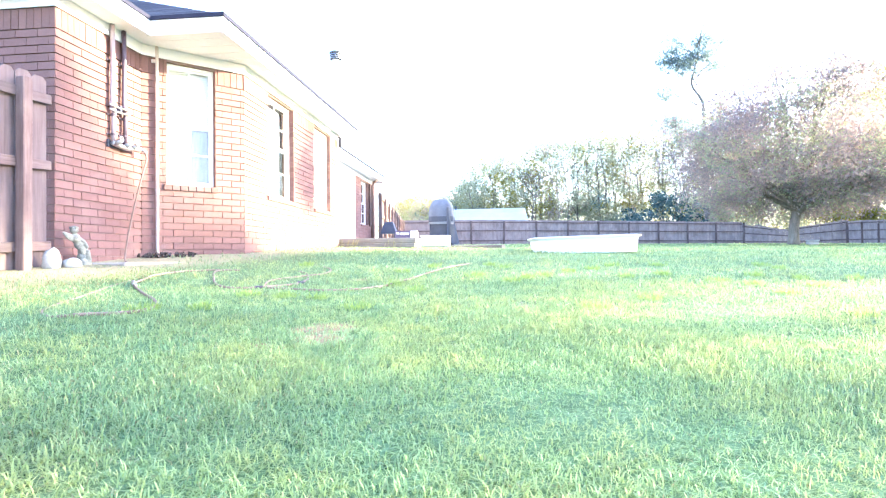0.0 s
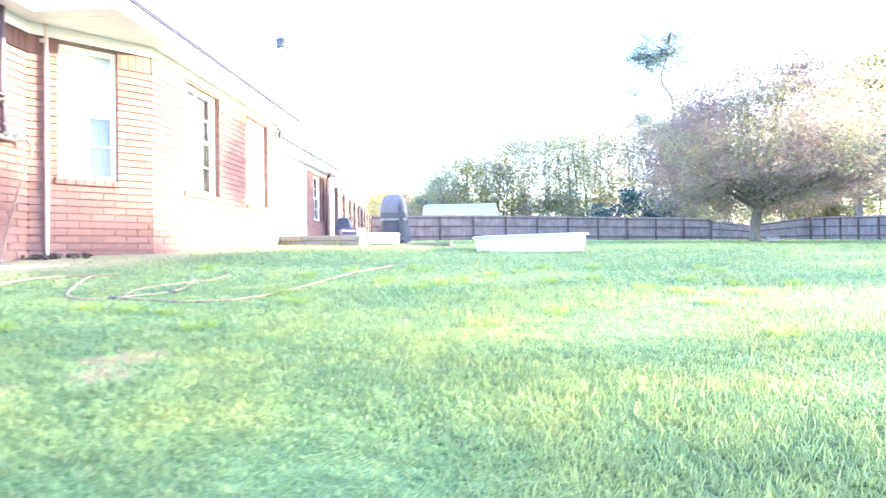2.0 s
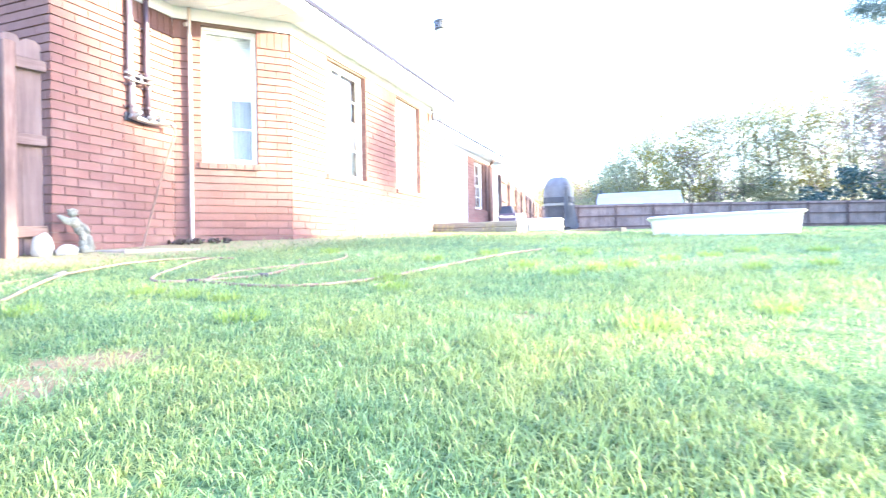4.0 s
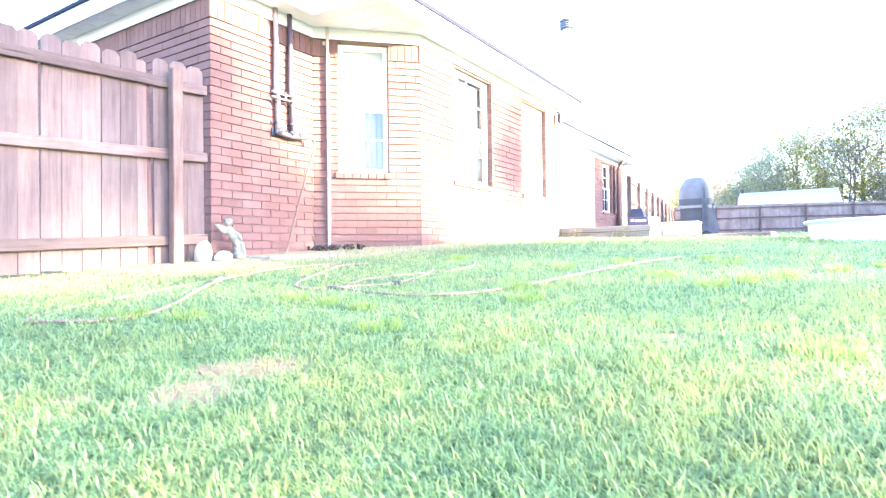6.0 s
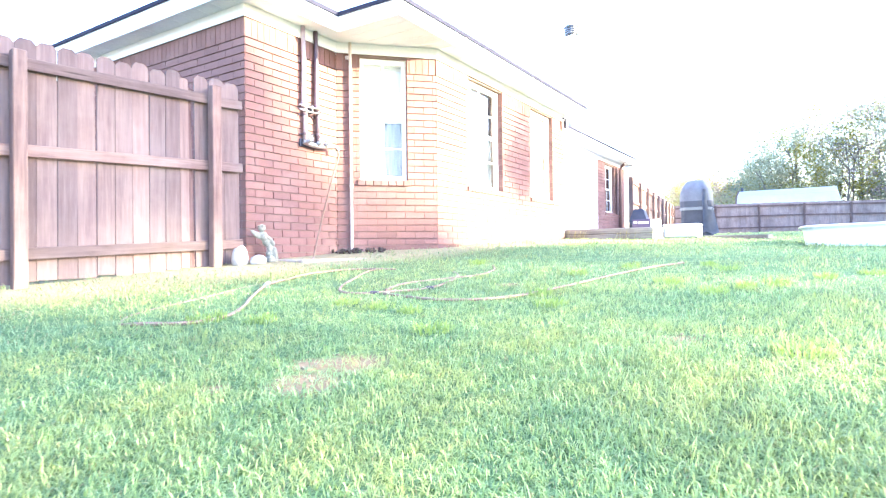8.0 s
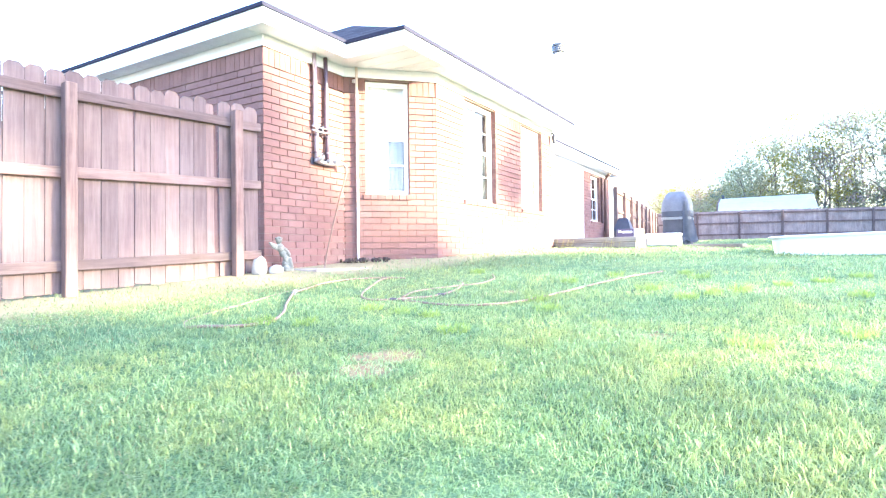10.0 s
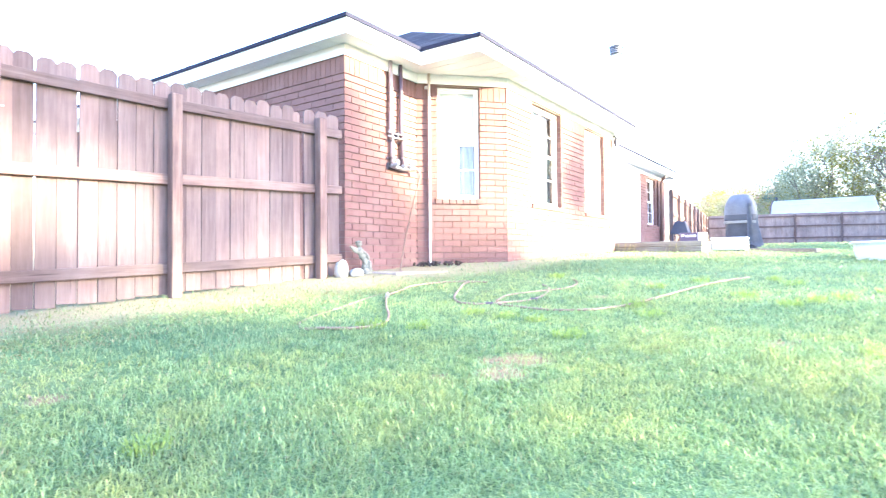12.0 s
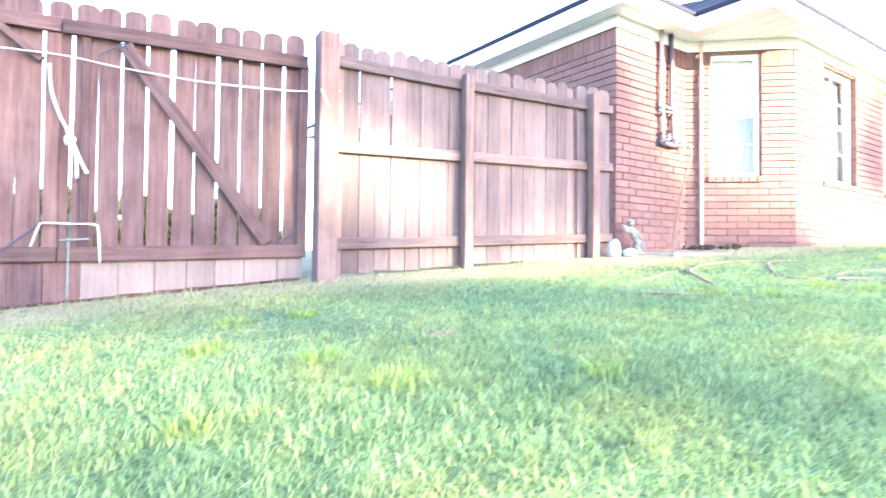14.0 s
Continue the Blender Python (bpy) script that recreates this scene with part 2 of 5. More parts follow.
GATE_RAIL = wood_material("gate_rail_wood", (0.052, 0.031, 0.032), (0.095, 0.060, 0.060), (0.155, 0.106, 0.100), along=1)
KICK = wood_material("kick_board_wood", (0.16, 0.128, 0.118), (0.205, 0.165, 0.155), (0.255, 0.21, 0.195), spread=0.4)
FAR_FENCE = wood_material("grey_fence_wood", (0.125, 0.098, 0.096), (0.20, 0.158, 0.155), (0.30, 0.248, 0.238), island=True, spread=0.35)
FAR_FRAME = wood_material("far_fence_frame_wood", (0.060, 0.042, 0.044), (0.095, 0.070, 0.071), (0.14, 0.108, 0.106), island=True, spread=0.4)
SOIL = soil_material()
GLASS = glass_material()
PVC = plain("grey_pipe", (0.30, 0.25, 0.28), 0.5, grain=12)
DARKPIPE = plain("dark_pipe", (0.085, 0.060, 0.085), 0.45, grain=12)
DOWNSPOUT = plain("downspout_paint", (0.62, 0.52, 0.48), 0.45, grain=8, var=0.08)
METAL = plain("faucet_metal", (0.42, 0.42, 0.45), 0.35, metal=0.8, grain=25, var=0.3)
HOSE = plain("hose_rubber", (0.225, 0.155, 0.122), 0.75, grain=8, var=0.22)
STONE = plain("white_stone", (0.34, 0.33, 0.31), 0.9, grain=7, var=0.3, bump=0.7)
STATUE = plain("weathered_cement", (0.22, 0.22, 0.19), 0.9, grain=22, var=0.4, bump=0.8)
CONCRETE = plain("concrete", (0.34, 0.31, 0.27), 0.92, grain=5, var=0.25, bump=0.5)
DARKSOIL = plain("dark_mulch", (0.06, 0.045, 0.04), 0.95, grain=30, var=0.5, bump=1.0)
INNER = plain("room_wall", (0.42, 0.42, 0.44), 0.8, grain=2)
BLIND = plain("white_blind", (0.78, 0.78, 0.76), 0.6, grain=2, var=0.04)
# colours of sheets behind the glass, imitating dim room and reflected sky
SLATE_PANE_TINT = plain("slate_blue_curtain", (0.085, 0.090, 0.108), 0.8, grain=3, var=0.12, stretch=(8, 1, 1))
PANE_TINT = plain("blue_grey_curtain", (0.165, 0.172, 0.195), 0.8, grain=3, var=0.12, stretch=(8, 1, 1))
STRAP = plain("white_strap", (0.50, 0.49, 0.45), 0.8, grain=40, var=0.15)
POOL = plain("white_plastic", (0.80, 0.80, 0.79), 0.35, grain=2, var=0.04)
COVER = plain("grey_blue_cover", (0.115, 0.123, 0.160), 0.8, grain=5, var=0.25, bump=0.5)
BOLT = plain("weathered_bolt", (0.17, 0.20, 0.18), 0.7, grain=20, var=0.3)
BLACKMETAL = plain("dark_metal", (0.05, 0.055, 0.085), 0.45, grain=6, var=0.2)
CRATE = plain("purple_crate", (0.085, 0.065, 0.12), 0.5, grain=6)
GALV = plain("galvanised_steel", (0.78, 0.79, 0.80), 0.45, metal=0.0, grain=10, var=0.1)
BARK = plain("bark", (0.15, 0.13, 0.115), 0.95, grain=14, var=0.45, bump=1.0, stretch=(1, 1, 0.3))
PALEBARK = plain("pale_bark", (0.19, 0.165, 0.14), 0.95, grain=12, var=0.35, bump=0.8, stretch=(1, 1, 0.3))
SHEDROOF = plain("pale_sheet_roof", (0.72, 0.71, 0.70), 0.5, grain=2, var=0.06)
SHEDWALL = plain("pink_siding", (0.50, 0.36, 0.34), 0.7, grain=2)
STAKE = plain("green_stake", (0.08, 0.28, 0.20), 0.5, grain=12)
GRASS = leaf_material("grass_blades", [(0.0, (0.104, 0.168, 0.087)), (0.3, (0.217, 0.325, 0.160)), (0.7, (0.360, 0.468, 0.230)), (0.92, (0.428, 0.508, 0.238)), (1.0, (0.477, 0.508, 0.236))], 0.5, (0.45, 0.465, 0.155), 2.4, 9)
TUFTLEAF = leaf_material("tuft_blades", [(0.0, (0.19, 0.275, 0.075)), (0.5, (0.27, 0.37, 0.095)), (1.0, (0.36, 0.44, 0.125))], 0.5)
BROADLEAF = leaf_material("broad_blades", [(0.0, (0.205, 0.305, 0.125)), (0.5, (0.280, 0.388, 0.165)), (0.9, (0.330, 0.428, 0.195)), (1.0, (0.39, 0.45, 0.21))], 0.55, (0.43, 0.455, 0.165), 2.4, 9)
BROADLEAF.node_tree.nodes["Principled BSDF"].inputs["Roughness"].default_value = 0.5
DRYGRASS = leaf_material("dry_blades", [(0.0, (0.20, 0.17, 0.08)), (0.6, (0.33, 0.29, 0.14)), (1.0, (0.42, 0.38, 0.22))], 0.3)
LEAF_PLUM = leaf_material("bronze_leaves", [(0.0, (0.195, 0.180, 0.180)), (0.4, (0.245, 0.210, 0.205)), (0.75, (0.33, 0.245, 0.230)), (1.0, (0.40, 0.285, 0.255))], 0.5)
LEAF_GREEN = leaf_material("green_leaves", [(0.0, (0.215, 0.245, 0.175)), (0.5, (0.28, 0.310, 0.205)), (0.85, (0.35, 0.36, 0.225)), (1.0, (0.42, 0.385, 0.235))], 0.74)
LEAF_DARK = leaf_material("blue_green_leaves", [(0.0, (0.105, 0.155, 0.150)), (0.6, (0.14, 0.20, 0.185)), (1.0, (0.18, 0.24, 0.21))], 0.5)
LEAF_NEEDLE = leaf_material("pine_needles", [(0.0, (0.17, 0.22, 0.22)), (0.6, (0.22, 0.28, 0.27)), (1.0, (0.27, 0.32, 0.29))], 0.6)
LEAF_TEAL = leaf_material("teal_leaves", [(0.0, (0.035, 0.062, 0.066)), (0.6, (0.055, 0.092, 0.092)), (1.0, (0.10, 0.145, 0.135))], 0.3)
LEAF_YELLOW = leaf_material("yellow_leaves", [(0.0, (0.12, 0.13, 0.035)), (0.6, (0.24, 0.22, 0.05)), (1.0, (0.34, 0.28, 0.07))], 0.5)


# ---- ground ----
def make_ground():
    xs = np.unique(np.concatenate([np.linspace(-160, -12, 12), np.linspace(-12, 30, 85), np.linspace(30, 170, 12)]))
    ys = np.unique(np.concatenate([np.linspace(-90, -4, 10), np.linspace(-4, 14, 73), np.linspace(14, 60, 40), np.linspace(60, 260, 16)]))
    gx, gy = np.meshgrid(xs, ys)
    z = ground_z(gx, gy)
    rough = np.zeros_like(z)
    for i in range(z.shape[0]):
        for j in range(z.shape[1]):
            if abs(gx[i, j]) < 30 and -4 < gy[i, j] < 60:
                rough[i, j] = 0.018 * noise.noise((gx[i, j] * 0.9, gy[i, j] * 0.9, 0.3))
    verts = np.stack([gx, gy, z + rough], -1).reshape(-1, 3)
    n, mcols = z.shape
    a = (np.arange(n - 1)[:, None] * mcols + np.arange(mcols - 1)[None, :]).ravel()
    idx = np.stack([a, a + 1, a + 1 + mcols, a + mcols], -1).ravel()
    ob = quick_mesh("ground", verts, 4, idx, SOIL, smooth=True)
    return tagged(ob, "green back lawn rising gently, with worn soil spots", "lawn", kind="structure")


make_ground()

# ---- house: plan and levels ----
CORNER, INNER_C, BAY_C = (-4.40, 5.00), (-4.40, 6.30), (-3.56, 7.165)
WALL_END_Y, FAR_END_Y = 11.40, 18.35
FRIEZE_Z, SOFFIT_Z, FASCIA_TOP = 2.545, 2.675, 2.84
SOLDIER_Z = 2.345
BL, BH, JOINT, HEAD_JOINT = 0.232, 0.0794, 0.010, 0.006


def brick_mesh(name, material):
    """One brick 1 x 1 x 1 by its object's scale; its lower front edge stands a little proud."""
    bm = boxed(-0.5, -0.5, -0.5, 0.5, 0.5, 0.5)
    for v in bm.verts:
        if v.co.y < 0 and v.co.z < 0:
            v.co.y -= 0.035
    me = bpy.data.meshes.new(name)
    bm.to_mesh(me)
    bm.free()
    me.materials.append(material)
    return me


BRICK_ME = brick_mesh("brick", BRICK)


def sub(a, b, cuts, least=0.02):
    """The interval a..b less the cuts."""
    out = [(a, b)]
    for c0, c1 in cuts:
        nxt = []
        for p, q in out:
            if c1 <= p or c0 >= q:
                nxt.append((p, q))
            else:
                if c0 > p:
                    nxt.append((p, c0))
                if c1 < q:
                    nxt.append((c1, q))
        out = nxt
    return [(p, q) for p, q in out if q - p > least]


LATE_BRICKS = []


def brick_wall(name, p0, p1, z0, openings, label, pieces, thick=0.2, low=-9.0):
    """A mortar wall from p0 to p1 (plan), outer face to the right of the way, with holes; its bricks are laid later.
    openings: (s0, s1, z0, z1). pieces: (s0, s1) stretches whose bricks are single objects."""
    d = Vector((p1[0] - p0[0], p1[1] - p0[1], 0))
    length = d.length
    ang = math.atan2(d.y, d.x)
    m = Matrix.Translation((p0[0], p0[1], 0)) @ Matrix.Rotation(ang, 4, "Z")
    bm = bmesh.new()
    s = 0.012
    for o in sorted(openings) + [(length - 0.012, length - 0.012, 0, 0)]:
        if o[0] > s:
            box(bm, s, 0.013, z0, o[0], thick, SOFFIT_Z)
        if o[1] > o[0]:
            box(bm, o[0], 0.013, z0, o[1], thick, o[2])
            if o[3] < SOFFIT_Z - 0.01:
                box(bm, o[0], 0.013, o[3], o[1], thick, SOFFIT_Z)
        s = o[1]
    wall = finish(name, bm, MORTAR)
    wall.matrix_world = m
    tagged(wall, label, "wall", kind="structure")
    LATE_BRICKS.append((wall, length, z0, openings, pieces, low))
    return wall


def lay_bricks(wall, length, z0, openings, pieces, low):
    rng = random.Random(len(wall.name) * 7 + int(length * 100))
    rest_v, rest_i = [], []
    depth = 0.10

    def put(s0, s1, za, zb):
        proud = rng.uniform(-0.0015, 0.002)
        sx, sz = s1 - s0, zb - za
        if sx < 0.015 or sz < 0.015:
            return
        c = ((s0 + s1) / 2, depth / 2 + proud, (za + zb) / 2)
        if any(a <= c[0] <= b for a, b in pieces):
            ob = new("brick", BRICK_ME)
            ob.parent = wall
            ob.location = c
            ob.scale = (sx, depth, sz)
            ob.rotation_euler = (rng.uniform(-0.004, 0.004), rng.uniform(-0.006, 0.006), 0)
        else:
            b0 = len(rest_v)
            for x in (-0.5, 0.5):
                for y in (-0.5, 0.5):
                    for z in (-0.5, 0.5):
                        rest_v.append((c[0] + x * sx, c[1] + y * depth - (0.0035 if y < 0 and z < 0 else 0), c[2] + z * sz))
            for f in ((0, 1, 3, 2), (4, 6, 7, 5), (0, 4, 5, 1), (2, 3, 7, 6), (0, 2, 6, 4), (1, 5, 7, 3)):
                rest_i.extend(b0 + k for k in f)

    z, row = SOLDIER_Z, 0
    while z > max(z0, low):
        za, zb = z - BH + JOINT, z
        cuts = [(o[0] + 0.006, o[1] - 0.006) for o in openings if za < o[3] - 0.005 and zb > o[2] + 0.005]
        s = -BL / 2 if row % 2 else 0.0
        course = []
        while s < length:
            course.extend(sub(max(s, 0.002), min(s + BL - HEAD_JOINT, length - 0.002), cuts, 0.0))
            s += BL
        # bricks run on to the edge of an opening where only a sliver or a joint would be left
        for c0, c1 in cuts:
            left = [p for p in course if p[1] <= c0 + 1e-6 and p[1] - p[0] > 0.04]
            right = [p for p in course if p[0] >= c1 - 1e-6 and p[1] - p[0] > 0.04]
            if left and c0 - max(left)[1] < 0.06:
                p = max(left)
                course = [q for q in course if q != p and not (p[1] <= q[0] < c0)] + [(p[0], c0)]
            if right and min(right)[0] - c1 < 0.06:
                p = min(right)
                course = [q for q in course if q != p and not (c1 - 1e-6 <= q[0] < p[0])] + [(c1, p[1])]
        for p, q in sorted(course):
            put(p, q, za, zb)
        z -= BH
        row += 1
    cuts = [(o[0] + 0.006, o[1] - 0.006) for o in openings if o[3] > SOLDIER_Z + 0.05]
    s = 0.002
    while s < length - 0.01:
        for p, q in sub(s, min(s + BH - HEAD_JOINT, length - 0.002), cuts):
            put(p, q, SOLDIER_Z + JOINT, FRIEZE_Z)
        s += BH
    if rest_v:
        ob = quick_mesh("brick_field", np.array(rest_v), 4, rest_i, BRICK_JOINED, wall)
        ob["kind"] = "stuff"


W1 = (0.27, 0.85, 1.06, 2.53)
W2 = (7.92 - 7.165, 8.93 - 7.165, 1.07, 2.53)
W3 = (9.93 - 7.165, 10.86 - 7.165, 1.07, 2.53)
W4 = (16.55 - 15.9, 17.36 - 15.9, 1.22, 2.50)
brick_wall("wall_end", (-12.0, 5.00), CORNER, 0.0, [], "red brick end wall in the shade of the eave", [(5.3, 7.6)])
brick_wall("wall_side", CORNER, INNER_C, -0.05, [], "red brick wall with soldier course under white eave", [(0, 9)])
brick_wall("wall_bay", INNER_C, BAY_C, -0.02, [W1], "angled red brick bay wall around a window", [(0, 9)])
brick_wall("wall_garden", BAY_C, (BAY_C[0], WALL_END_Y), 0.1, [W2, W3], "sunlit red brick wall with two tall windows", [(0, 2.75)])
brick_wall("wall_return", (BAY_C[0], WALL_END_Y), (-4.40, WALL_END_Y), 0.2, [], "short red brick return wall", [])
brick_wall("wall_patio", (-4.40, 15.9), (-4.40, FAR_END_Y), 0.2, [W4], "red brick wall beside the patio", [])
siding = empty("wall_siding", Matrix(), "white painted lap siding behind the patio", "wall", kind="structure")
part("sheathing", boxed(-4.60, WALL_END_Y, 0.2, -4.42, 15.9, SOFFIT_Z), WHITE, siding)
for k in range(17):
    ob = part("siding_board", boxed(-0.008, 0, 0, 0.008, 15.9 - WALL_END_Y, 0.15, 0.002), WHITE, siding)
    ob.location = (-4.405, WALL_END_Y, 0.22 + k * 0.137)
    ob.rotation_euler = (0, -0.07, 0)
brick_wall("wall_far_end", (-4.40, FAR_END_Y), (-12.0, FAR_END_Y), 0.3, [], "red brick far end wall", [])
brick_wall("wall_street", (-12.0, FAR_END_Y), (-12.0, 5.0), -0.1, [], "red brick street side wall", [])


# ---- eaves and roof ----
EAVE = [(-12.3, 4.80), (-4.17, 4.80), (-4.17, 6.09), (-3.32, 6.09), (-3.32, 11.75), (-4.17, 11.75), (-4.17, 18.60), (-12.3, 18.60)]


def slab(bm, pts, z0, z1):
    """A flat slab over a plan outline."""
    lo = [bm.verts.new((x, y, z0)) for x, y in pts]
    hi = [bm.verts.new((x, y, z1)) for x, y in pts]
    n = len(pts)
    bm.faces.new(lo[::-1])
    bm.faces.new(hi)
    for i in range(n):
        bm.faces.new((lo[i], lo[(i + 1) % n], hi[(i + 1) % n], hi[i]))
    bmesh.ops.recalc_face_normals(bm, faces=bm.faces)


def edge_board(a, b, z0, z1, t, out=0.0, before=None, after=None):
    """A board along a plan edge, outside it by out and t thick."""
    d = Vector((b[0] - a[0], b[1] - a[1], 0))
    n = Vector((d.y, -d.x, 0)).normalized()
    d.normalize()
    # run on round outer corners
    lead = tail = 0.0
    if before:
        p = Vector((a[0] - before[0], a[1] - before[1], 0)).normalized()
        if p.cross(d).z > 0.01:
            lead = out * math.tan(p.angle(d) / 2)
    if after:
        p = Vector((after[0] - b[0], after[1] - b[1], 0)).normalized()
        if d.cross(p).z > 0.01:
            tail = (out + t) * math.tan(p.angle(d) / 2)
    pa = Vector((*a, 0)) + n * out - d * lead
    ang = math.atan2(d.y, d.x)
    length = (Vector((*b, 0)) - Vector((*a, 0))).length + lead + tail
    m = Matrix.Translation(pa) @ Matrix.Rotation(ang, 4, "Z")
    return boxed(0, -t, z0, length, 0, z1, bevel=0.003, m=m)


bm = bmesh.new()
slab(bm, EAVE, SOFFIT_Z, SOFFIT_Z + 0.02)
tagged(finish("ceiling_soffit", bm, SOFFIT), "white vented soffit under the roof overhang", "soffit", kind="structure")
fascia = empty("trim_fascia", Matrix(), "white fascia board along the eave with dark drip edge", "fascia", kind="structure")
for k in range(len(EAVE)):
    o_, a, b, n_ = [EAVE[(k + q) % len(EAVE)] for q in (-1, 0, 1, 2)]
    part("fascia_board", edge_board(a, b, SOFFIT_Z - 0.015, FASCIA_TOP, 0.022, 0.024, o_, n_), WHITE, fascia)
    part("drip_edge", edge_board(a, b, FASCIA_TOP - 0.012, FASCIA_TOP + 0.034, 0.018, 0.048, o_, n_), DARKEDGE, fascia, "dark shingle edge")
# narrow seams across the soffit
seams = bmesh.new()
for k in range(24):
    y = 6.25 + k * 0.23
    box(seams, -4.15, y, SOFFIT_Z - 0.004, -3.34, y + 0.012, SOFFIT_Z + 0.002)
for k in range(34):
    x = -12.2 + k * 0.235
    box(seams, x, 4.82, SOFFIT_Z - 0.004, x + 0.012, 4.99, SOFFIT_Z + 0.002)
part("soffit_seam", seams, WHITE, fascia)

frieze = empty("trim_frieze", Matrix(), "white frieze board between brick and soffit", "frieze board", kind="structure")
PLAN = [(-12.0, 5.0), CORNER, INNER_C, BAY_C, (BAY_C[0], WALL_END_Y), (-4.40, WALL_END_Y), (-4.40, FAR_END_Y), (-12.0, FAR_END_Y)]
for k in range(len(PLAN) - 1):
    o_, n_ = (PLAN[k - 1] if k else None), (PLAN[k + 2] if k + 2 < len(PLAN) else None)
    part("frieze_board", edge_board(PLAN[k], PLAN[k + 1], FRIEZE_Z + 0.004, SOFFIT_Z - 0.002, 0.014, 0.008, o_, n_), WHITE, frieze)

PITCH, RUN = 0.56, 4.6


def roof_strip(rows, material, parent, flip):
    """Overlapping shingle courses between two edge lines; rows are (left_low, left_high, right_low, right_high)."""
    v, idx = [], []
    l0, l1, r0, r1 = [Vector(p) for p in rows]
    n = max(1, int((l1 - l0).length / 0.19))
    for k in range(n):
        a0, a1 = l0.lerp(l1, k / n), l0.lerp(l1, (k + 1.0) / n)
        b0, b1 = r0.lerp(r1, k / n), r0.lerp(r1, (k + 1.0) / n)
        w = (b0 - a0).length
        cols = max(1, int(w / 0.34))
        for c in range(cols):
            lift = 0.010 + 0.005 * ((k * 7 + c * 13) % 5) / 5
            p, q = a0.lerp(b0, c / cols), a0.lerp(b0, (c + 0.975) / cols)
            r, s = a1.lerp(b1, (c + 0.975) / cols), a1.lerp(b1, c / cols)
            base = len(v)
            up = Vector((0, 0, lift))
            v += [p + up, q + up, r, s, p - Vector((0, 0, 0.01)), q - Vector((0, 0, 0.01))]
            idx += [base, base + 1, base + 2, base + 3, base + 4, base + 5, base + 1, base]
    ob = quick_mesh("shingles", np.array([tuple(p) for p in v]), 4, idx, material, parent)
    ob["kind"] = "stuff"


def roof_z(run):
    return FASCIA_TOP + 0.03 + PITCH * run


roof = empty("roof", Matrix(), "dark grey asphalt shingle hip roof", "roof", kind="structure")
R = RUN
xe, xp, ye, yp = -4.17, -3.32, 4.80, 6.09
quads = [
    ((-12.3, ye), (xe - R - 0.02, ye + R), (xe, ye), (xe - R, ye + R)),
    ((xe, ye), (xe - R, ye + R), (xe, yp), (xe - R, yp + R)),
    ((xe, yp), (xe - R, yp + R), (xp, yp), (xp - R, yp + R)),
    ((xp, yp), (xp - R, yp + R), (xp, 11.75), (xp - R, 11.75)),
    ((xe, 11.75), (xe - R + 0.85, 11.75), (xe, 18.6), (xe - R + 0.85, 18.6 - R)),
]
deck = bmesh.new()
for k, (a, b, c, d) in enumerate(quads):
    ra = R if k < 4 else R - 0.85
    lo, hi = roof_z(0), roof_z(ra)
    roof_strip([(*a, lo), (*b, hi), (*c, lo), (*d, hi)], SHINGLE, roof, False)
    vs = [deck.verts.new(p) for p in ((*a, lo - 0.02), (*c, lo - 0.02), (*d, hi - 0.02), (*b, hi - 0.02))]
    deck.faces.new(vs)
# the street side, closing the roof
vs = [deck.verts.new(p) for p in ((xp - R, yp + R, roof_z(R) - 0.02), (xp - R, 11.75, roof_z(R) - 0.02), (-12.3, 18.6, roof_z(0)), (-12.3, ye, roof_z(0)))]
deck.faces.new(vs)
r2 = bmesh.ops.solidify(deck, geom=deck.faces[:], thickness=0.015)
part("roof_deck", deck, SHINGLE, roof)

flue = empty("flue_pipe", Matrix.Translation((-4.43, 14.22, 2.95)), "pale metal flue pipe with dark slatted cap on roof", "flue pipe")
flue_tube = part("pipe", tube([(0, 0, -0.1), (0, 0, 2.30)], 0.085, 12), GALV, flue, smooth=True)
cap = bmesh.new()
for k in range(4):
    tube([(0, 0, 2.27 + k * 0.045), (0, 0, 2.295 + k * 0.045)], 0.15, 14, bm=cap)
tube([(0, 0, 2.25), (0, 0, 2.44)], 0.11, 12, bm=cap)
tube([(0, 0, 2.43), (0, 0, 2.48)], 0, 14, bm=cap, taper=[0.17, 0.10])
part("cap", cap, plain("weathered_metal", (0.15, 0.155, 0.185), 0.5, grain=8, var=0.2), flue_tube, "dark slatted metal cap")


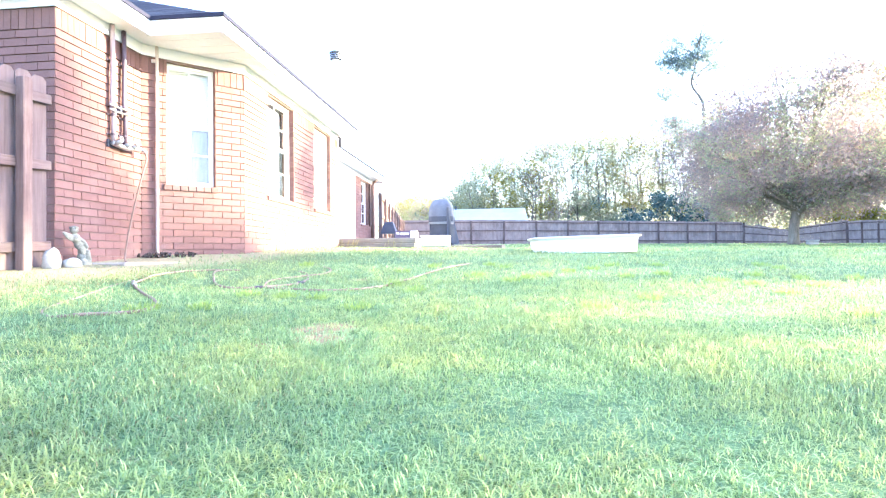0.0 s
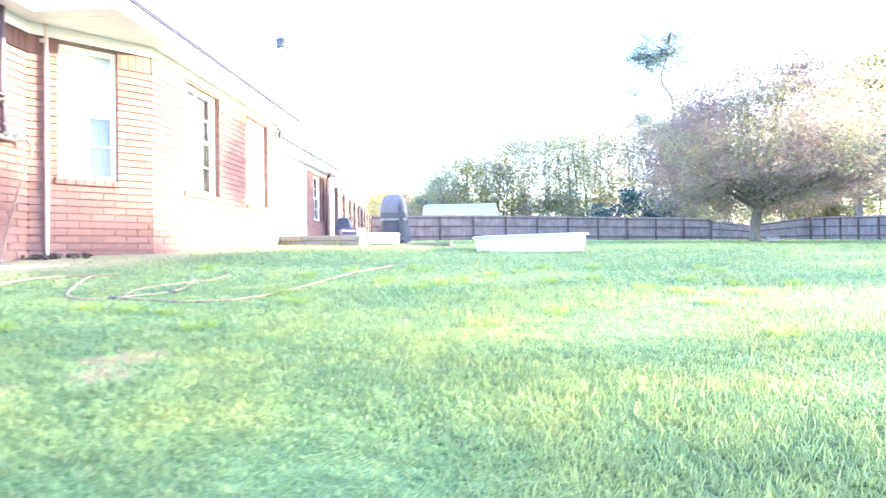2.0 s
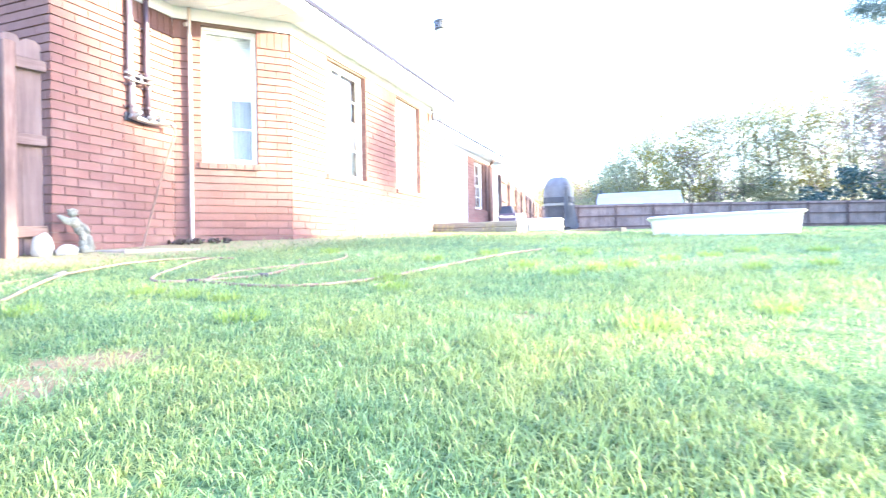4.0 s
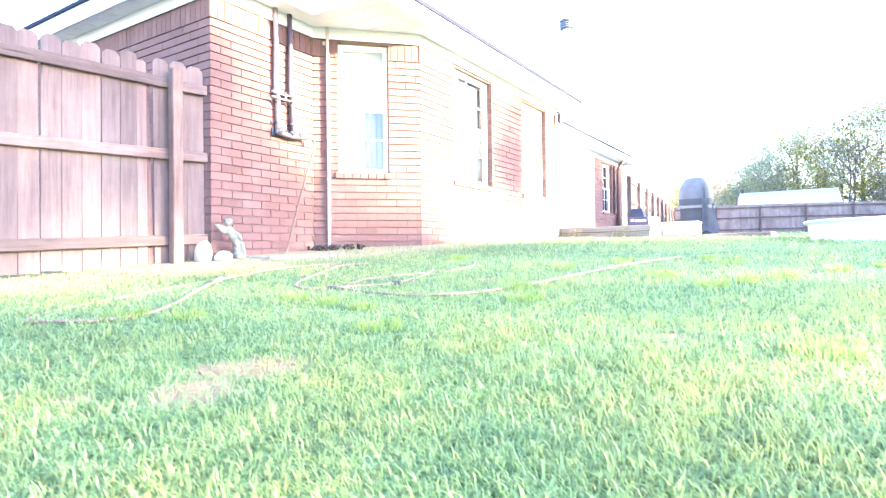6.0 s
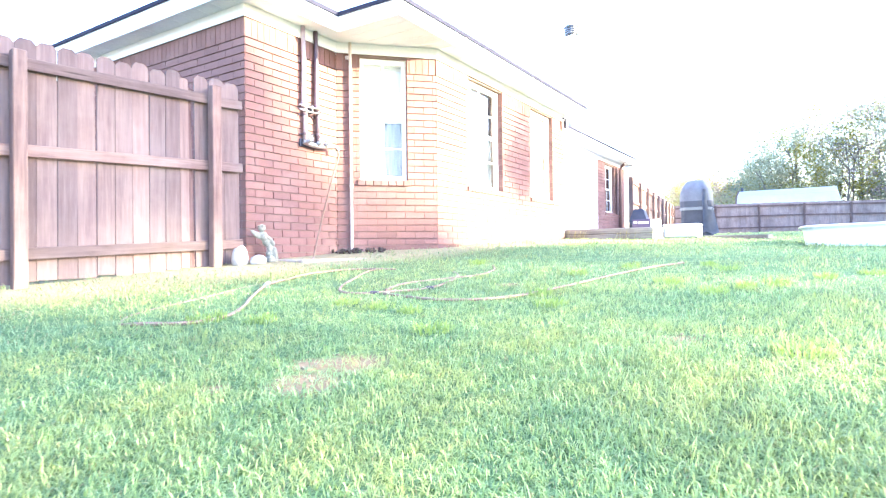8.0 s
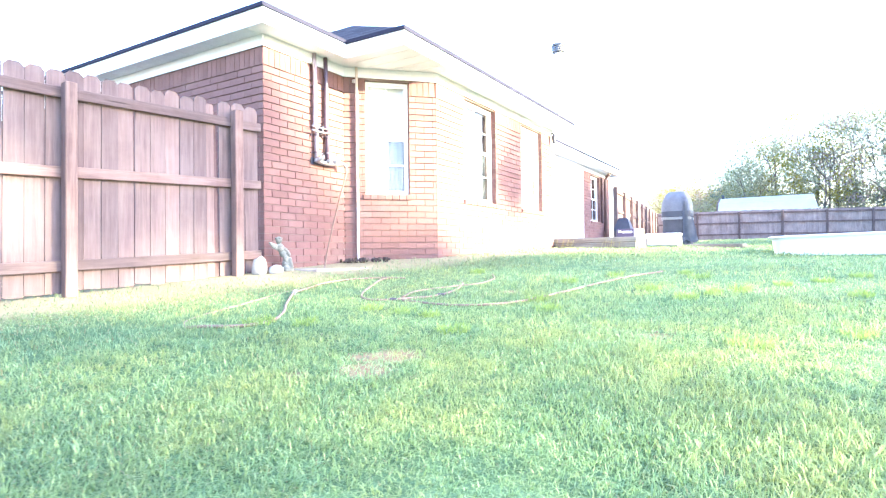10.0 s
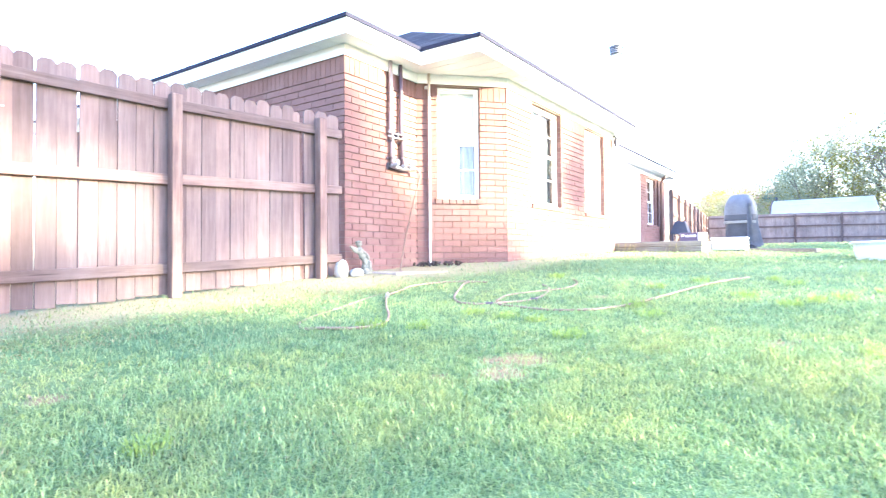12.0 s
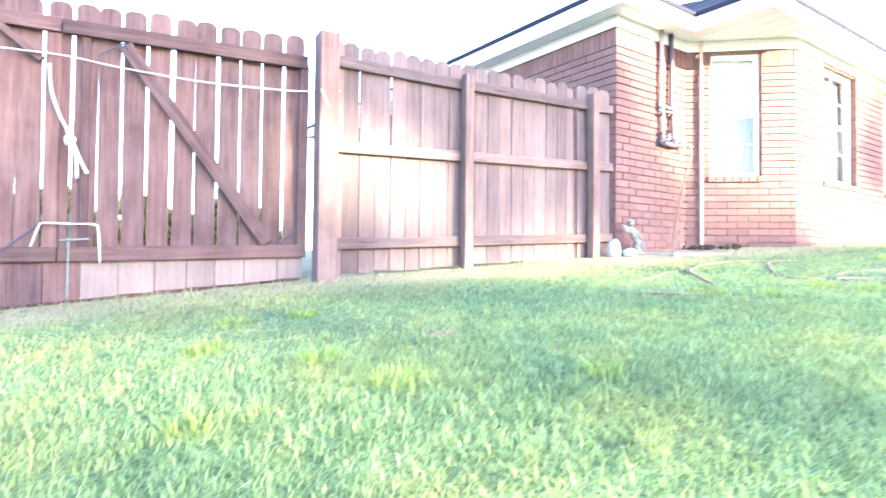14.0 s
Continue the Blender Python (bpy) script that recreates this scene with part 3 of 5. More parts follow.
# ---- windows ----
def sash_window(name, p0, p1, s0, s1, z0, z1, label, meet, cols=2, sill=True, blind=0.0, drawn=1.0, upper=1.0, curtain=(None, "")):
    """A double-hung window in a wall from p0 to p1; s0..s1 along it. meet: height of the meeting rail. blind: height of its lower edge, 0 for none."""
    d = Vector((p1[0] - p0[0], p1[1] - p0[1], 0))
    m = Matrix.Translation((p0[0], p0[1], 0)) @ Matrix.Rotation(math.atan2(d.y, d.x), 4, "Z") @ Matrix.Translation((s0, 0, 0))
    w = empty(name, m, label, "window", kind="structure")
    wd = s1 - s0

    def ring(y0, y1, x0, x1, za, zb, t):
        b = bmesh.new()
        box(b, x0, y0, za, x0 + t, y1, zb, 0.003)
        box(b, x1 - t, y0, za, x1, y1, zb, 0.003)
        box(b, x0 + t, y0, za, x1 - t, y1, za + t, 0.003)
        box(b, x0 + t, y0, zb - t, x1 - t, y1, zb, 0.003)
        return b

    part("window_frame", ring(0.072, 0.15, 0.008, wd - 0.008, z0 + 0.004, z1, 0.030), VINYL, w)
    for nm, za, zb, y in (("upper_sash", meet - 0.02, z1 - 0.028, 0.105), ("lower_sash", z0 + 0.03, meet + 0.02, 0.078)):
        sash = part(nm, ring(y, y + 0.025, 0.030, wd - 0.030, za, zb, 0.030), VINYL, w)
        bars = bmesh.new()
        for c in range(1, cols):
            x = lerp(0.06, wd - 0.06, c / cols)
            box(bars, x - 0.008, y + 0.006, za + 0.03, x + 0.008, y + 0.020, zb - 0.03)
        zm = (za + zb) / 2
        box(bars, 0.06, y + 0.007, zm - 0.008, wd - 0.06, y + 0.019, zm + 0.008)
        part("muntin", bars, VINYL, sash)
        pane = part("pane", boxed(0.058, y + 0.011, za + 0.028, wd - 0.058, y + 0.015, zb - 0.028), GLASS, sash)
        pane.visible_shadow = False
    if blind:
        bl = bmesh.new()
        z = z1 - 0.05
        while z > blind:
            x1 = lerp(0.05, wd - 0.05, upper if z > meet else drawn)
            box(bl, 0.05, 0.165, z - 0.022, x1, 0.172, z)
            z -= 0.025
        part("blind", bl, BLIND, w, "white slatted blind")
        # wavy sheet added behind the bare panes to give them a blue-grey look
        if drawn < 1:
            cu = bmesh.new()
            xs = np.linspace(lerp(0.05, wd - 0.05, drawn) - 0.03, wd - 0.02, 16)
            lo_ = [cu.verts.new((x, 0.20 + 0.012 * math.sin(k * 1.9), z0 + 0.02)) for k, x in enumerate(xs)]
            hi_ = [cu.verts.new((x, 0.20 + 0.012 * math.sin(k * 1.9), meet + 0.05 if upper == 1 else z1 - 0.06)) for k, x in enumerate(xs)]
            for k in range(15):
                cu.faces.new((lo_[k], lo_[k + 1], hi_[k + 1], hi_[k]))
            part("curtain", cu, curtain[0], w, curtain[1], smooth=True)
    if sill:
        n = max(3, int((wd + 0.06) / 0.083))
        for k in range(n):
            x = lerp(-0.03, wd + 0.03, k / n)
            b = boxed(0, 0, 0, (wd + 0.06) / n - 0.008, 0.13, 0.066, 0.004)
            ob = part("brick", b, BRICK, w)
            ob.location = (x, -0.025, z0 - 0.066)
            ob.rotation_euler = (0.09, 0, 0)
        part("mortar_bed", boxed(-0.026, 0.0, z0 - 0.088, wd + 0.026, 0.12, z0 - 0.012), MORTAR, w)
    return w


GARDEN_A, GARDEN_B = BAY_C, (BAY_C[0], WALL_END_Y)
sash_window("window_1", INNER_C, BAY_C, *W1, "white double-hung window with blind above a brick sill", 1.80, 2, True, 1.08, 0.48, 1.0, (PANE_TINT, "pale blue-grey sheet added behind the lower panes to tint them"))
sash_window("window_2", GARDEN_A, GARDEN_B, *W2, "tall white double-hung window with divided panes", 1.84, 2, True, 1.10, 0.02, 0.35, (SLATE_PANE_TINT, "slate blue sheet added behind the panes for dim room and reflection"))
sash_window("window_3", GARDEN_A, GARDEN_B, *W3, "tall white double-hung window near the patio", 1.84, 2, True, 1.08)
sash_window("window_4", (-4.40, 15.9), (-4.40, FAR_END_Y), *W4, "white double-hung window beside the patio", 1.86, 2, True, 0)
# dim rooms behind the glass
bm = bmesh.new()
box(bm, -11.8, 5.3, 0.15, -4.75, 18.0, 0.2)
box(bm, -6.6, 5.3, 0.2, -6.5, 18.0, 2.6)
tagged(finish("floor_indoors", bm, INNER), "dim grey indoor floor and partition", "floor", kind="structure")


# ---- things on the house wall ----
def pipe_run(name, y, z0, label, mat, x=-4.354, r=0.025):
    t = empty(name, Matrix.Translation((x, y, z0)), label, "pipe", group="pipes on the brick wall")
    h = SOFFIT_Z - z0
    j = 1.80 - z0
    run = part("conduit", tube([(0, 0.0, 0), (0.0, 0.004, j - 0.10), (0.004, 0.004, j - 0.05), (0.004, -0.018, j + 0.01), (0, -0.020, j + 0.08), (0, -0.012, h * 0.75), (0, -0.020, h)], r, 10), mat, t, smooth=True)
    for q in (0.10, j - 0.09, h * 0.70):
        c = bmesh.new()
        tube([(0, 0.0, q - 0.012), (0, 0.0, q + 0.012)], r + 0.007, 10, bm=c)
        box(c, -0.046, -0.055, q - 0.010, -0.030, 0.055, q + 0.010, 0.002)
        part("clamp", c, DARKPIPE, run, "dark metal strap clamp")
    part("coupling", tube([(0.004, -0.012, j - 0.02), (0.002, -0.020, j + 0.05)], r + 0.006, 10), mat, run, smooth=True)
    return t


pipe_run("water_pipe", 5.755, 1.40, "grey vertical water pipe clamped to the brick wall", PVC)
pipe_run("water_pipe", 5.945, 1.42, "dark purple vertical pipe clamped to the brick wall", DARKPIPE)

bars = empty("pipe_bracket", Matrix.Translation((-4.35, 5.75, 1.75)), "pair of pale metal bars tying two wall pipes", "bracket")
for z in (0.0, 0.05):
    part("bar", tube([(0.030, -0.10, z), (0.034, 0.02, z - 0.008), (0.032, 0.22, z + 0.004)], 0.010, 8), METAL, bars, smooth=True)
part("anchor", boxed(-0.040, 0.07, -0.02, 0.032, 0.10, 0.075, 0.004), BLACKMETAL, bars)

tap = empty("outdoor_faucet", Matrix.Translation((-4.35, 5.93, 1.40)), "metal outdoor faucet manifold with valves under pipes", "faucet")
part("manifold", tube(smooth_path([(0, -0.20, 0.01), (0.015, -0.10, -0.008), (0.02, 0.02, -0.012), (0.03, 0.13, 0.0), (0.05, 0.21, 0.012)], 4), 0.026, 10), METAL, tap, smooth=True)
for y in (-0.175, -0.02, 0.09):
    part("valve", tube([(0.01, y, -0.01), (0.05, y, 0.015), (0.085, y, 0.02)], 0, 10, taper=[0.022, 0.028, 0.016]), METAL, tap, smooth=True)
    wheel = bmesh.new()
    for k in range(8):
        a, b = k * math.pi / 4, (k + 1) * math.pi / 4
        tube([(0.09, y + 0.03 * math.cos(a), 0.045 + 0.03 * math.sin(a)), (0.09, y + 0.03 * math.cos(b), 0.045 + 0.03 * math.sin(b))], 0.006, 6, bm=wheel)
    box(wheel, 0.086, y - 0.028, 0.041, 0.094, y + 0.028, 0.049)
    part("handle", wheel, METAL, tap, "small round valve handle")
part("bracket", boxed(-0.045, -0.23, -0.035, -0.028, 0.06, 0.045, 0.003), BLACKMETAL, tap)
part("spout", tube([(0.05, 0.21, 0.012), (0.075, 0.24, 0.0), (0.085, 0.25, -0.035)], 0, 10, taper=[0.024, 0.02, 0.022]), METAL, tap, smooth=True)

ds = empty("downspout", Matrix.Translation((-4.266, 6.396, 0.12)), "narrow pale painted downspout on the bay wall", "downspout")
part("pipe", tube([(0.035, -0.035, 0.0), (0.012, -0.012, 0.06), (0.0, 0.0, 0.16), (0.0, 0.0, 2.40), (-0.005, 0.005, SOFFIT_Z - 0.12)], 0.018, 10), DOWNSPOUT, ds, smooth=True)
for z in (0.85, 1.75):
    part("strap", tube([(0, 0, z), (0, 0, z + 0.025)], 0.022, 10), DOWNSPOUT, ds)
part("mount", boxed(-0.06, -0.02, 2.36, -0.018, 0.05, 2.40, 0.003), DOWNSPOUT, ds)

lamp_ob = empty("wall_lamp", Matrix.Translation((-3.53, 11.28, 2.50)), "small dark wall lamp under the soffit", "wall lamp")
part("bracket", tube([(-0.02, 0, 0.07), (0.03, 0.0, 0.10), (0.055, 0, 0.07)], 0.014, 8), BLACKMETAL, lamp_ob)
part("shade", tube([(0.055, 0, 0.08), (0.055, 0, 0.05), (0.055, 0, -0.08), (0.055, 0, -0.10)], 0, 10, taper=[0.016, 0.040, 0.034, 0.02]), BLACKMETAL, lamp_ob)
ds2 = empty("downspout", Matrix.Translation((-4.34, 17.72, 0.45)), "brown downspout at the patio wall end", "downspout")
part("pipe", tube([(0, 0, 0), (0, 0, 2.0), (0.04, 0.02, 2.12), (0.13, 0.04, 2.20)], 0.045, 10), wood_material("brown_downspout", (0.10, 0.06, 0.055), (0.16, 0.10, 0.09), (0.24, 0.17, 0.15)), ds2, smooth=True)
part("elbow", tube([(0.10, 0.03, 2.19), (0.17, 0.05, 2.23)], 0.052, 10), DOWNSPOUT, ds2)
sh = empty("shutter", Matrix.Translation((-4.36, 17.42, 1.20)), "narrow brown window shutter", "shutter")
part("panel", boxed(-0.02, 0, 0, 0.02, 0.16, 1.30, 0.004), GATE, sh)
for k in range(14):
    part("slat", boxed(0.015, 0.02, 0.06 + k * 0.087, 0.032, 0.14, 0.10 + k * 0.087, 0.003), GATE, sh)

# stain marks on the soldier course, where something dripped, as thin flat strips
bm = bmesh.new()
for y, h in ((9.12, 0.13), (9.19, 0.17), (9.27, 0.15), (9.33, 0.10)):
    box(bm, -3.552, y, FRIEZE_Z - 0.02 - h, -3.549, y + 0.035, FRIEZE_Z - 0.02, 0.001)
tagged(finish("trim_hook_rail", bm, wood_material("rusty_iron", (0.16, 0.07, 0.05), (0.24, 0.11, 0.08), (0.32, 0.17, 0.13))), "rust-brown drip stains below the frieze board", "hooks", kind="structure")

# ---- at the foot of the wall ----
slabm = bmesh.new()
slab(slabm, [(-4.37, 5.28), (-3.85, 5.22), (-3.62, 5.75), (-3.62, 6.02), (-3.95, 6.20), (-4.36, 6.24)], -0.1, 0.0)
r = bmesh.ops.bevel(slabm, geom=[e for e in slabm.edges], offset=0.012, segments=1, affect="EDGES")
pad = finish("splash_pad", slabm, plain("stained_concrete", (0.40, 0.34, 0.28), 0.95, grain=6, var=0.3, bump=0.6))
pad.matrix_world = Matrix.Translation((0, 0, gz(-4.0, 5.8) - 0.010))
tagged(pad, "tan stained concrete splash pad at the wall foot", "concrete pad")

rng = random.Random(5)
mulch = bmesh.new()
for k in range(50):
    u = rng.uniform(0, 0.6)
    x, y = -4.32 + 0.62 * u + rng.uniform(-0.02, 0.10), 6.18 + 0.55 * u + rng.uniform(-0.05, 0.03)
    m4 = pose(x, y, gz(x, y) + 0.03, rng.uniform(0, 180), rng.uniform(0, 180), rng.uniform(0, 180))
    box(mulch, -0.03, -0.012, -0.006, 0.03, 0.012, 0.006, 0.0, m4)
tagged(finish("mulch", mulch, DARKSOIL), "dark bark mulch along the bay wall foot", "mulch", kind="stuff")


def lump(name, loc, size, material, label, category, seed, parent=None, sub_n=3, amp=0.16, group=""):
    bm = bmesh.new()
    bmesh.ops.create_icosphere(bm, subdivisions=sub_n, radius=1)
    for v in bm.verts:
        k = 1 + amp * noise.noise(v.co * 1.3 + Vector((seed, 0, 0))) + amp * 0.4 * noise.noise(v.co * 4 + Vector((0, seed, 0)))
        v.co = Vector((v.co.x * size[0] * k, v.co.y * size[1] * k, max(v.co.z, -0.7) * size[2] * k))
    ob = finish(name, bm, material, parent, True)
    ob.matrix_world = Matrix.Translation(loc)
    return tagged(ob, label, category, group)


for loc, size, seed in (((-4.30, 4.85, 0.07), (0.07, 0.080, 0.122), 3.1), ((-4.20, 4.985, 0.04), (0.07, 0.085, 0.06), 8.7), ((-4.28, 5.02, 0.03), (0.05, 0.06, 0.05), 5.2)):
    lump("rock", (loc[0], loc[1], gz(loc[0], loc[1]) + size[2] * 0.55), size, STONE, "rounded white garden rock by the brick wall", "rock", seed, amp=0.22, group="garden rocks")


def statue():
    """A small winged garden figure leaning on a post, as one worn cement shape."""
    bm = bmesh.new()

    def blob(c, s, rot=(0, 0, 0)):
        r = bmesh.ops.create_icosphere(bm, subdivisions=2, radius=1)
        bmesh.ops.scale(bm, vec=s, verts=r["verts"])
        bmesh.ops.transform(bm, matrix=pose(*c, *rot), verts=r["verts"])

    box(bm, -0.065, 0.0, 0, 0.065, 0.115, 0.075, 0.018)
    blob((0, 0.055, 0.10), (0.048, 0.050, 0.05), (10, 0, 0))
    blob((0.02, 0.045, 0.15), (0.030, 0.034, 0.075), (22, 0, 0))
    blob((-0.025, 0.06, 0.145), (0.028, 0.034, 0.07), (6, 0, 0))
    blob((0, 0.012, 0.225), (0.042, 0.044, 0.060), (24, 0, 0))
    blob((0, -0.022, 0.285), (0.046, 0.046, 0.055), (24, 0, 0))
    blob((0, -0.040, 0.372), (0.037, 0.038, 0.042))
    for a in range(7):
        blob((0.024 * math.sin(a * 0.9), -0.040 + 0.030 * math.cos(a * 0.9), 0.392), (0.016, 0.016, 0.014))
    blob((0.0, -0.085, 0.296), (0.016, 0.070, 0.034), (-30, 0, 0))
    blob((0.0, -0.125, 0.322), (0.013, 0.050, 0.022), (-30, 0, 0))
    blob((0.035, 0.025, 0.265), (0.016, 0.055, 0.017), (-38, 0, 0))
    blob((0.045, 0.055, 0.215), (0.018, 0.040, 0.018), (-70, 0, 0))
    tube([(0.045, 0.085, 0.05), (0.045, 0.070, 0.17)], 0, 8, bm=bm, taper=[0.030, 0.022])
    bmesh.ops.scale(bm, vec=(0.95, 1.0, 0.94), verts=bm.verts[:])
    for v in bm.verts:
        v.co += v.normal * 0.004 * noise.noise(v.co * 30)
    ob = finish("garden_statue", bm, STATUE, None, True)
    mod = ob.modifiers.new("cast", "REMESH")
    mod.mode, mod.voxel_size, mod.use_smooth_shade = "VOXEL", 0.0065, True
    bpy.context.view_layer.update()
    cast = bpy.data.meshes.new_from_object(ob.evaluated_get(bpy.context.evaluated_depsgraph_get()))
    ob.modifiers.clear()
    ob.data = cast
    ob.matrix_world = pose(-4.27, 5.13, gz(-4.27, 5.13) - 0.005, 0, 0, -8)
    return tagged(ob, "small grey cement garden statue with wings", "statue")


statue()


# ---- garden hose ----
def on_lawn(pts, lift=0.009):
    return [(x, y, gz(x, y) + lift) for x, y in pts]


hose = empty("garden_hose", Matrix(), "tan garden hose looping over the lawn from the faucet", "garden hose")
drop = [(-4.255, 6.165, 1.37), (-4.25, 6.165, 1.28), (-4.26, 6.08, 1.05), (-4.27, 5.98, 0.75), (-4.25, 5.84, 0.40), (-4.20, 5.72, 0.17), (-4.08, 5.58, 0.14)]
runs = {
    "supply": drop + on_lawn([(-3.85, 5.28), (-3.58, 4.96), (-3.22, 4.42), (-3.06, 3.88), (-2.93, 3.47), (-2.84, 3.16), (-2.73, 2.91), (-2.57, 2.78)], -0.009) + on_lawn([(-2.42, 2.79), (-2.24, 2.90), (-2.19, 3.04), (-2.23, 3.17), (-2.38, 3.37), (-2.60, 3.60), (-2.94, 4.01), (-3.05, 4.30), (-3.15, 4.60), (-3.10, 4.90), (-2.92, 5.11), (-2.70, 5.17)]),
    "loop": on_lawn([(-2.68, 5.17), (-2.84, 5.05), (-2.57, 4.48), (-2.38, 4.16), (-2.22, 4.01), (-2.07, 4.03), (-1.97, 4.16), (-1.84, 4.35), (-1.86, 4.70), (-2.00, 5.07), (-2.13, 5.22)]),
    "bight": on_lawn([(-2.03, 4.21), (-2.10, 4.52), (-1.98, 4.85), (-1.86, 5.12), (-1.90, 5.47), (-2.06, 5.76)]),
    "tail": on_lawn([(-1.95, 4.14), (-1.92, 4.08), (-1.54, 4.05), (-1.32, 4.17), (-1.19, 4.36), (-1.12, 4.60), (-1.04, 5.02), (-0.95, 5.54), (-0.82, 6.10), (-0.63, 6.55)]),
}
for pts in runs.values():
    part("hose_run", tube(smooth_path(pts, 5), 0.0092, 8), HOSE, hose, smooth=True)
part("coupling", tube(on_lawn([(-2.90, 3.96), (-2.98, 4.06)], 0.014), 0.017, 10), METAL, hose, "dull metal hose coupling")
for p in ((-2.03, 4.06), (-1.84, 4.40)):
    part("coupling", tube(on_lawn([p, (p[0] + 0.05, p[1] + 0.015)], 0.012), 0.012, 10), DARKPIPE, hose, "dark hose coupling")


# ---- wooden fence beside the house ----
def picket_mesh(w, h, t=0.016, rounded=False):
    """One picket with clipped or rounded top corners, its foot at the origin."""
    bm = bmesh.new()
    c = w * 0.24
    if rounded:
        top = [(w / 2, h - w * 0.30)] + [(w / 2 * math.cos(a) ** 0.7 if math.cos(a) > 0 else -w / 2 * (-math.cos(a)) ** 0.7, h - w * 0.30 + w * 0.30 * math.sin(a)) for a in (0.5, 1.1, math.pi / 2, math.pi - 1.1, math.pi - 0.5)] + [(-w / 2, h - w * 0.30)]
    else:
        top = [(w / 2, h - c), (w / 2 - c, h), (-w / 2 + c, h), (-w / 2, h - c)]
    prof = [(-w / 2, 0), (w / 2, 0)] + top
    a = [bm.verts.new((-t / 2, y, z)) for y, z in prof]
    b = [bm.verts.new((t / 2, y, z)) for y, z in prof]
    n = len(prof)
    bm.faces.new(a[::-1])
    bm.faces.new(b)
    for i in range(n):
        bm.faces.new((a[i], a[(i + 1) % n], b[(i + 1) % n], b[i]))
    bmesh.ops.recalc_face_normals(bm, faces=bm.faces)
    return bm


def along(a, b, k):
    return (lerp(a[0], b[0], k), lerp(a[1], b[1], k))


def fence_panel(fence, a, b, rails, foot, tops, seed, width=0.14):
    """Rails and pickets between two posts. rails: their lower edges at a and b; foot, tops: heights at a and b."""
    rg = random.Random(seed)
    d = Vector((b[0] - a[0], b[1] - a[1], 0))
    ang = math.atan2(d.y, d.x) - math.pi / 2
    n = max(2, round(d.length / (width + 0.004)))
    wd = d.length / n
    for i in range(n):
        k = (i + 0.5) / n
        x, y = along(a, b, k)
        f = lerp(*foot, k) + rg.uniform(-0.012, 0.012)
        top = lerp(*tops, k) + rg.uniform(-0.014, 0.014)
        split = seed == 2 and i == n - 2
        p = part("picket", picket_mesh((wd - rg.uniform(0.003, 0.008)) * (0.60 if split else 1), top - f - (0.05 if split else 0)), FENCE, fence, "split picket with a broken top" if split else "")
        p.location = (x - 0.028, y - (0.2 * wd if split else 0), f)
        if split:
            q = part("splinter", picket_mesh(wd * 0.30, (top - f) * 0.93), GATE, fence, "dark splintered piece of a broken picket")
            q.location = (x - 0.034, y + 0.32 * wd, f)
            q.rotation_euler = (0.02, 0, ang)
        p.rotation_euler = (rg.uniform(-0.006, 0.006), 0, ang)
    for (ra, rb), hgt in zip(rails, (0.09, 0.09, 0.09)):
        bm = bmesh.new()
        L = Vector((d.x, d.y, rb - ra)).length
        box(bm, -0.019, 0, 0, 0.019, L + 0.02, hgt, 0.005)
        rail = part("rail", bm, FENCE_RAIL, fence)
        rail.location = (a[0] + 0.004, a[1] - 0.01, ra)
        rail.rotation_euler = (math.atan2(rb - ra, d.length), 0, ang)


side_fence = empty("fence", Matrix(), "weathered reddish-brown wooden picket fence beside the brick house", "fence")
P0, PA, PB, PE = (-4.72, 1.85), (-4.585, 3.10), (-4.475, 4.66), (-4.435, 4.97)
fence_panel(side_fence, P0, PA, ((0.105, 0.16), (0.885, 0.92), (1.575, 1.565)), (gz(*P0) + 0.03, gz(*PA) + 0.03), (1.80, 1.80), 1)
fence_panel(side_fence, PA, PB, ((0.16, 0.235), (0.925, 0.985), (1.57, 1.61)), (gz(*PA) + 0.025, gz(*PB) - 0.0), (1.80, 1.855), 2)
fence_panel(side_fence, PB, PE, ((0.235, 0.25), (0.985, 0.995), (1.60, 1.61)), (gz(*PB) - 0.01, gz(*PE) - 0.01), (1.87, 1.875), 3)
for (x, y), top, s in (((-4.70, 1.785), 1.77, 0.155), (PA, 1.69, 0.092), (PB, 1.775, 0.092)):
    b = gz(x, y) - 0.2
    p = part("post", boxed(-s / 2, -s / 2, 0, s / 2, s / 2, top - b, 0.008), FENCE_POST, side_fence)
    p.location = (x + s / 2 + 0.02, y, b)
    p.rotation_euler = (0, 0, -0.10)

# gate with two leaves
gate = empty("wooden_gate", Matrix(), "double wooden gate with gaps between pickets, tied with straps", "gate")
GA, GB = (-5.275, -0.25), (-4.80, 1.69)
gd = Vector((GB[0] - GA[0], GB[1] - GA[1], 0))
gang = math.atan2(gd.y, gd.x) - math.pi / 2
rg = random.Random(9)


def gp(s):
    """A point of the gate's line, s metres along its y from the left edge."""
    k = (s - GA[1]) / (GB[1] - GA[1])
    return along(GA, GB, k)


def gate_line(name, s0, z0, s1, z1, size, mat, out=0.02, label=""):
    """A straight board of the gate between two points of its face."""
    a, b = Vector((*gp(s0), z0)), Vector((*gp(s1), z1))
    v = b - a
    flat = Vector((v.x, v.y, 0)).length
    ob = part(name, boxed(-0.019, 0, -size / 2, 0.019, v.length, size / 2, 0.004), mat, gate, label)
    ob.location = a + Vector((out, 0, 0))
    ob.rotation_euler = (math.atan2(v.z, flat), 0, gang)
    return ob


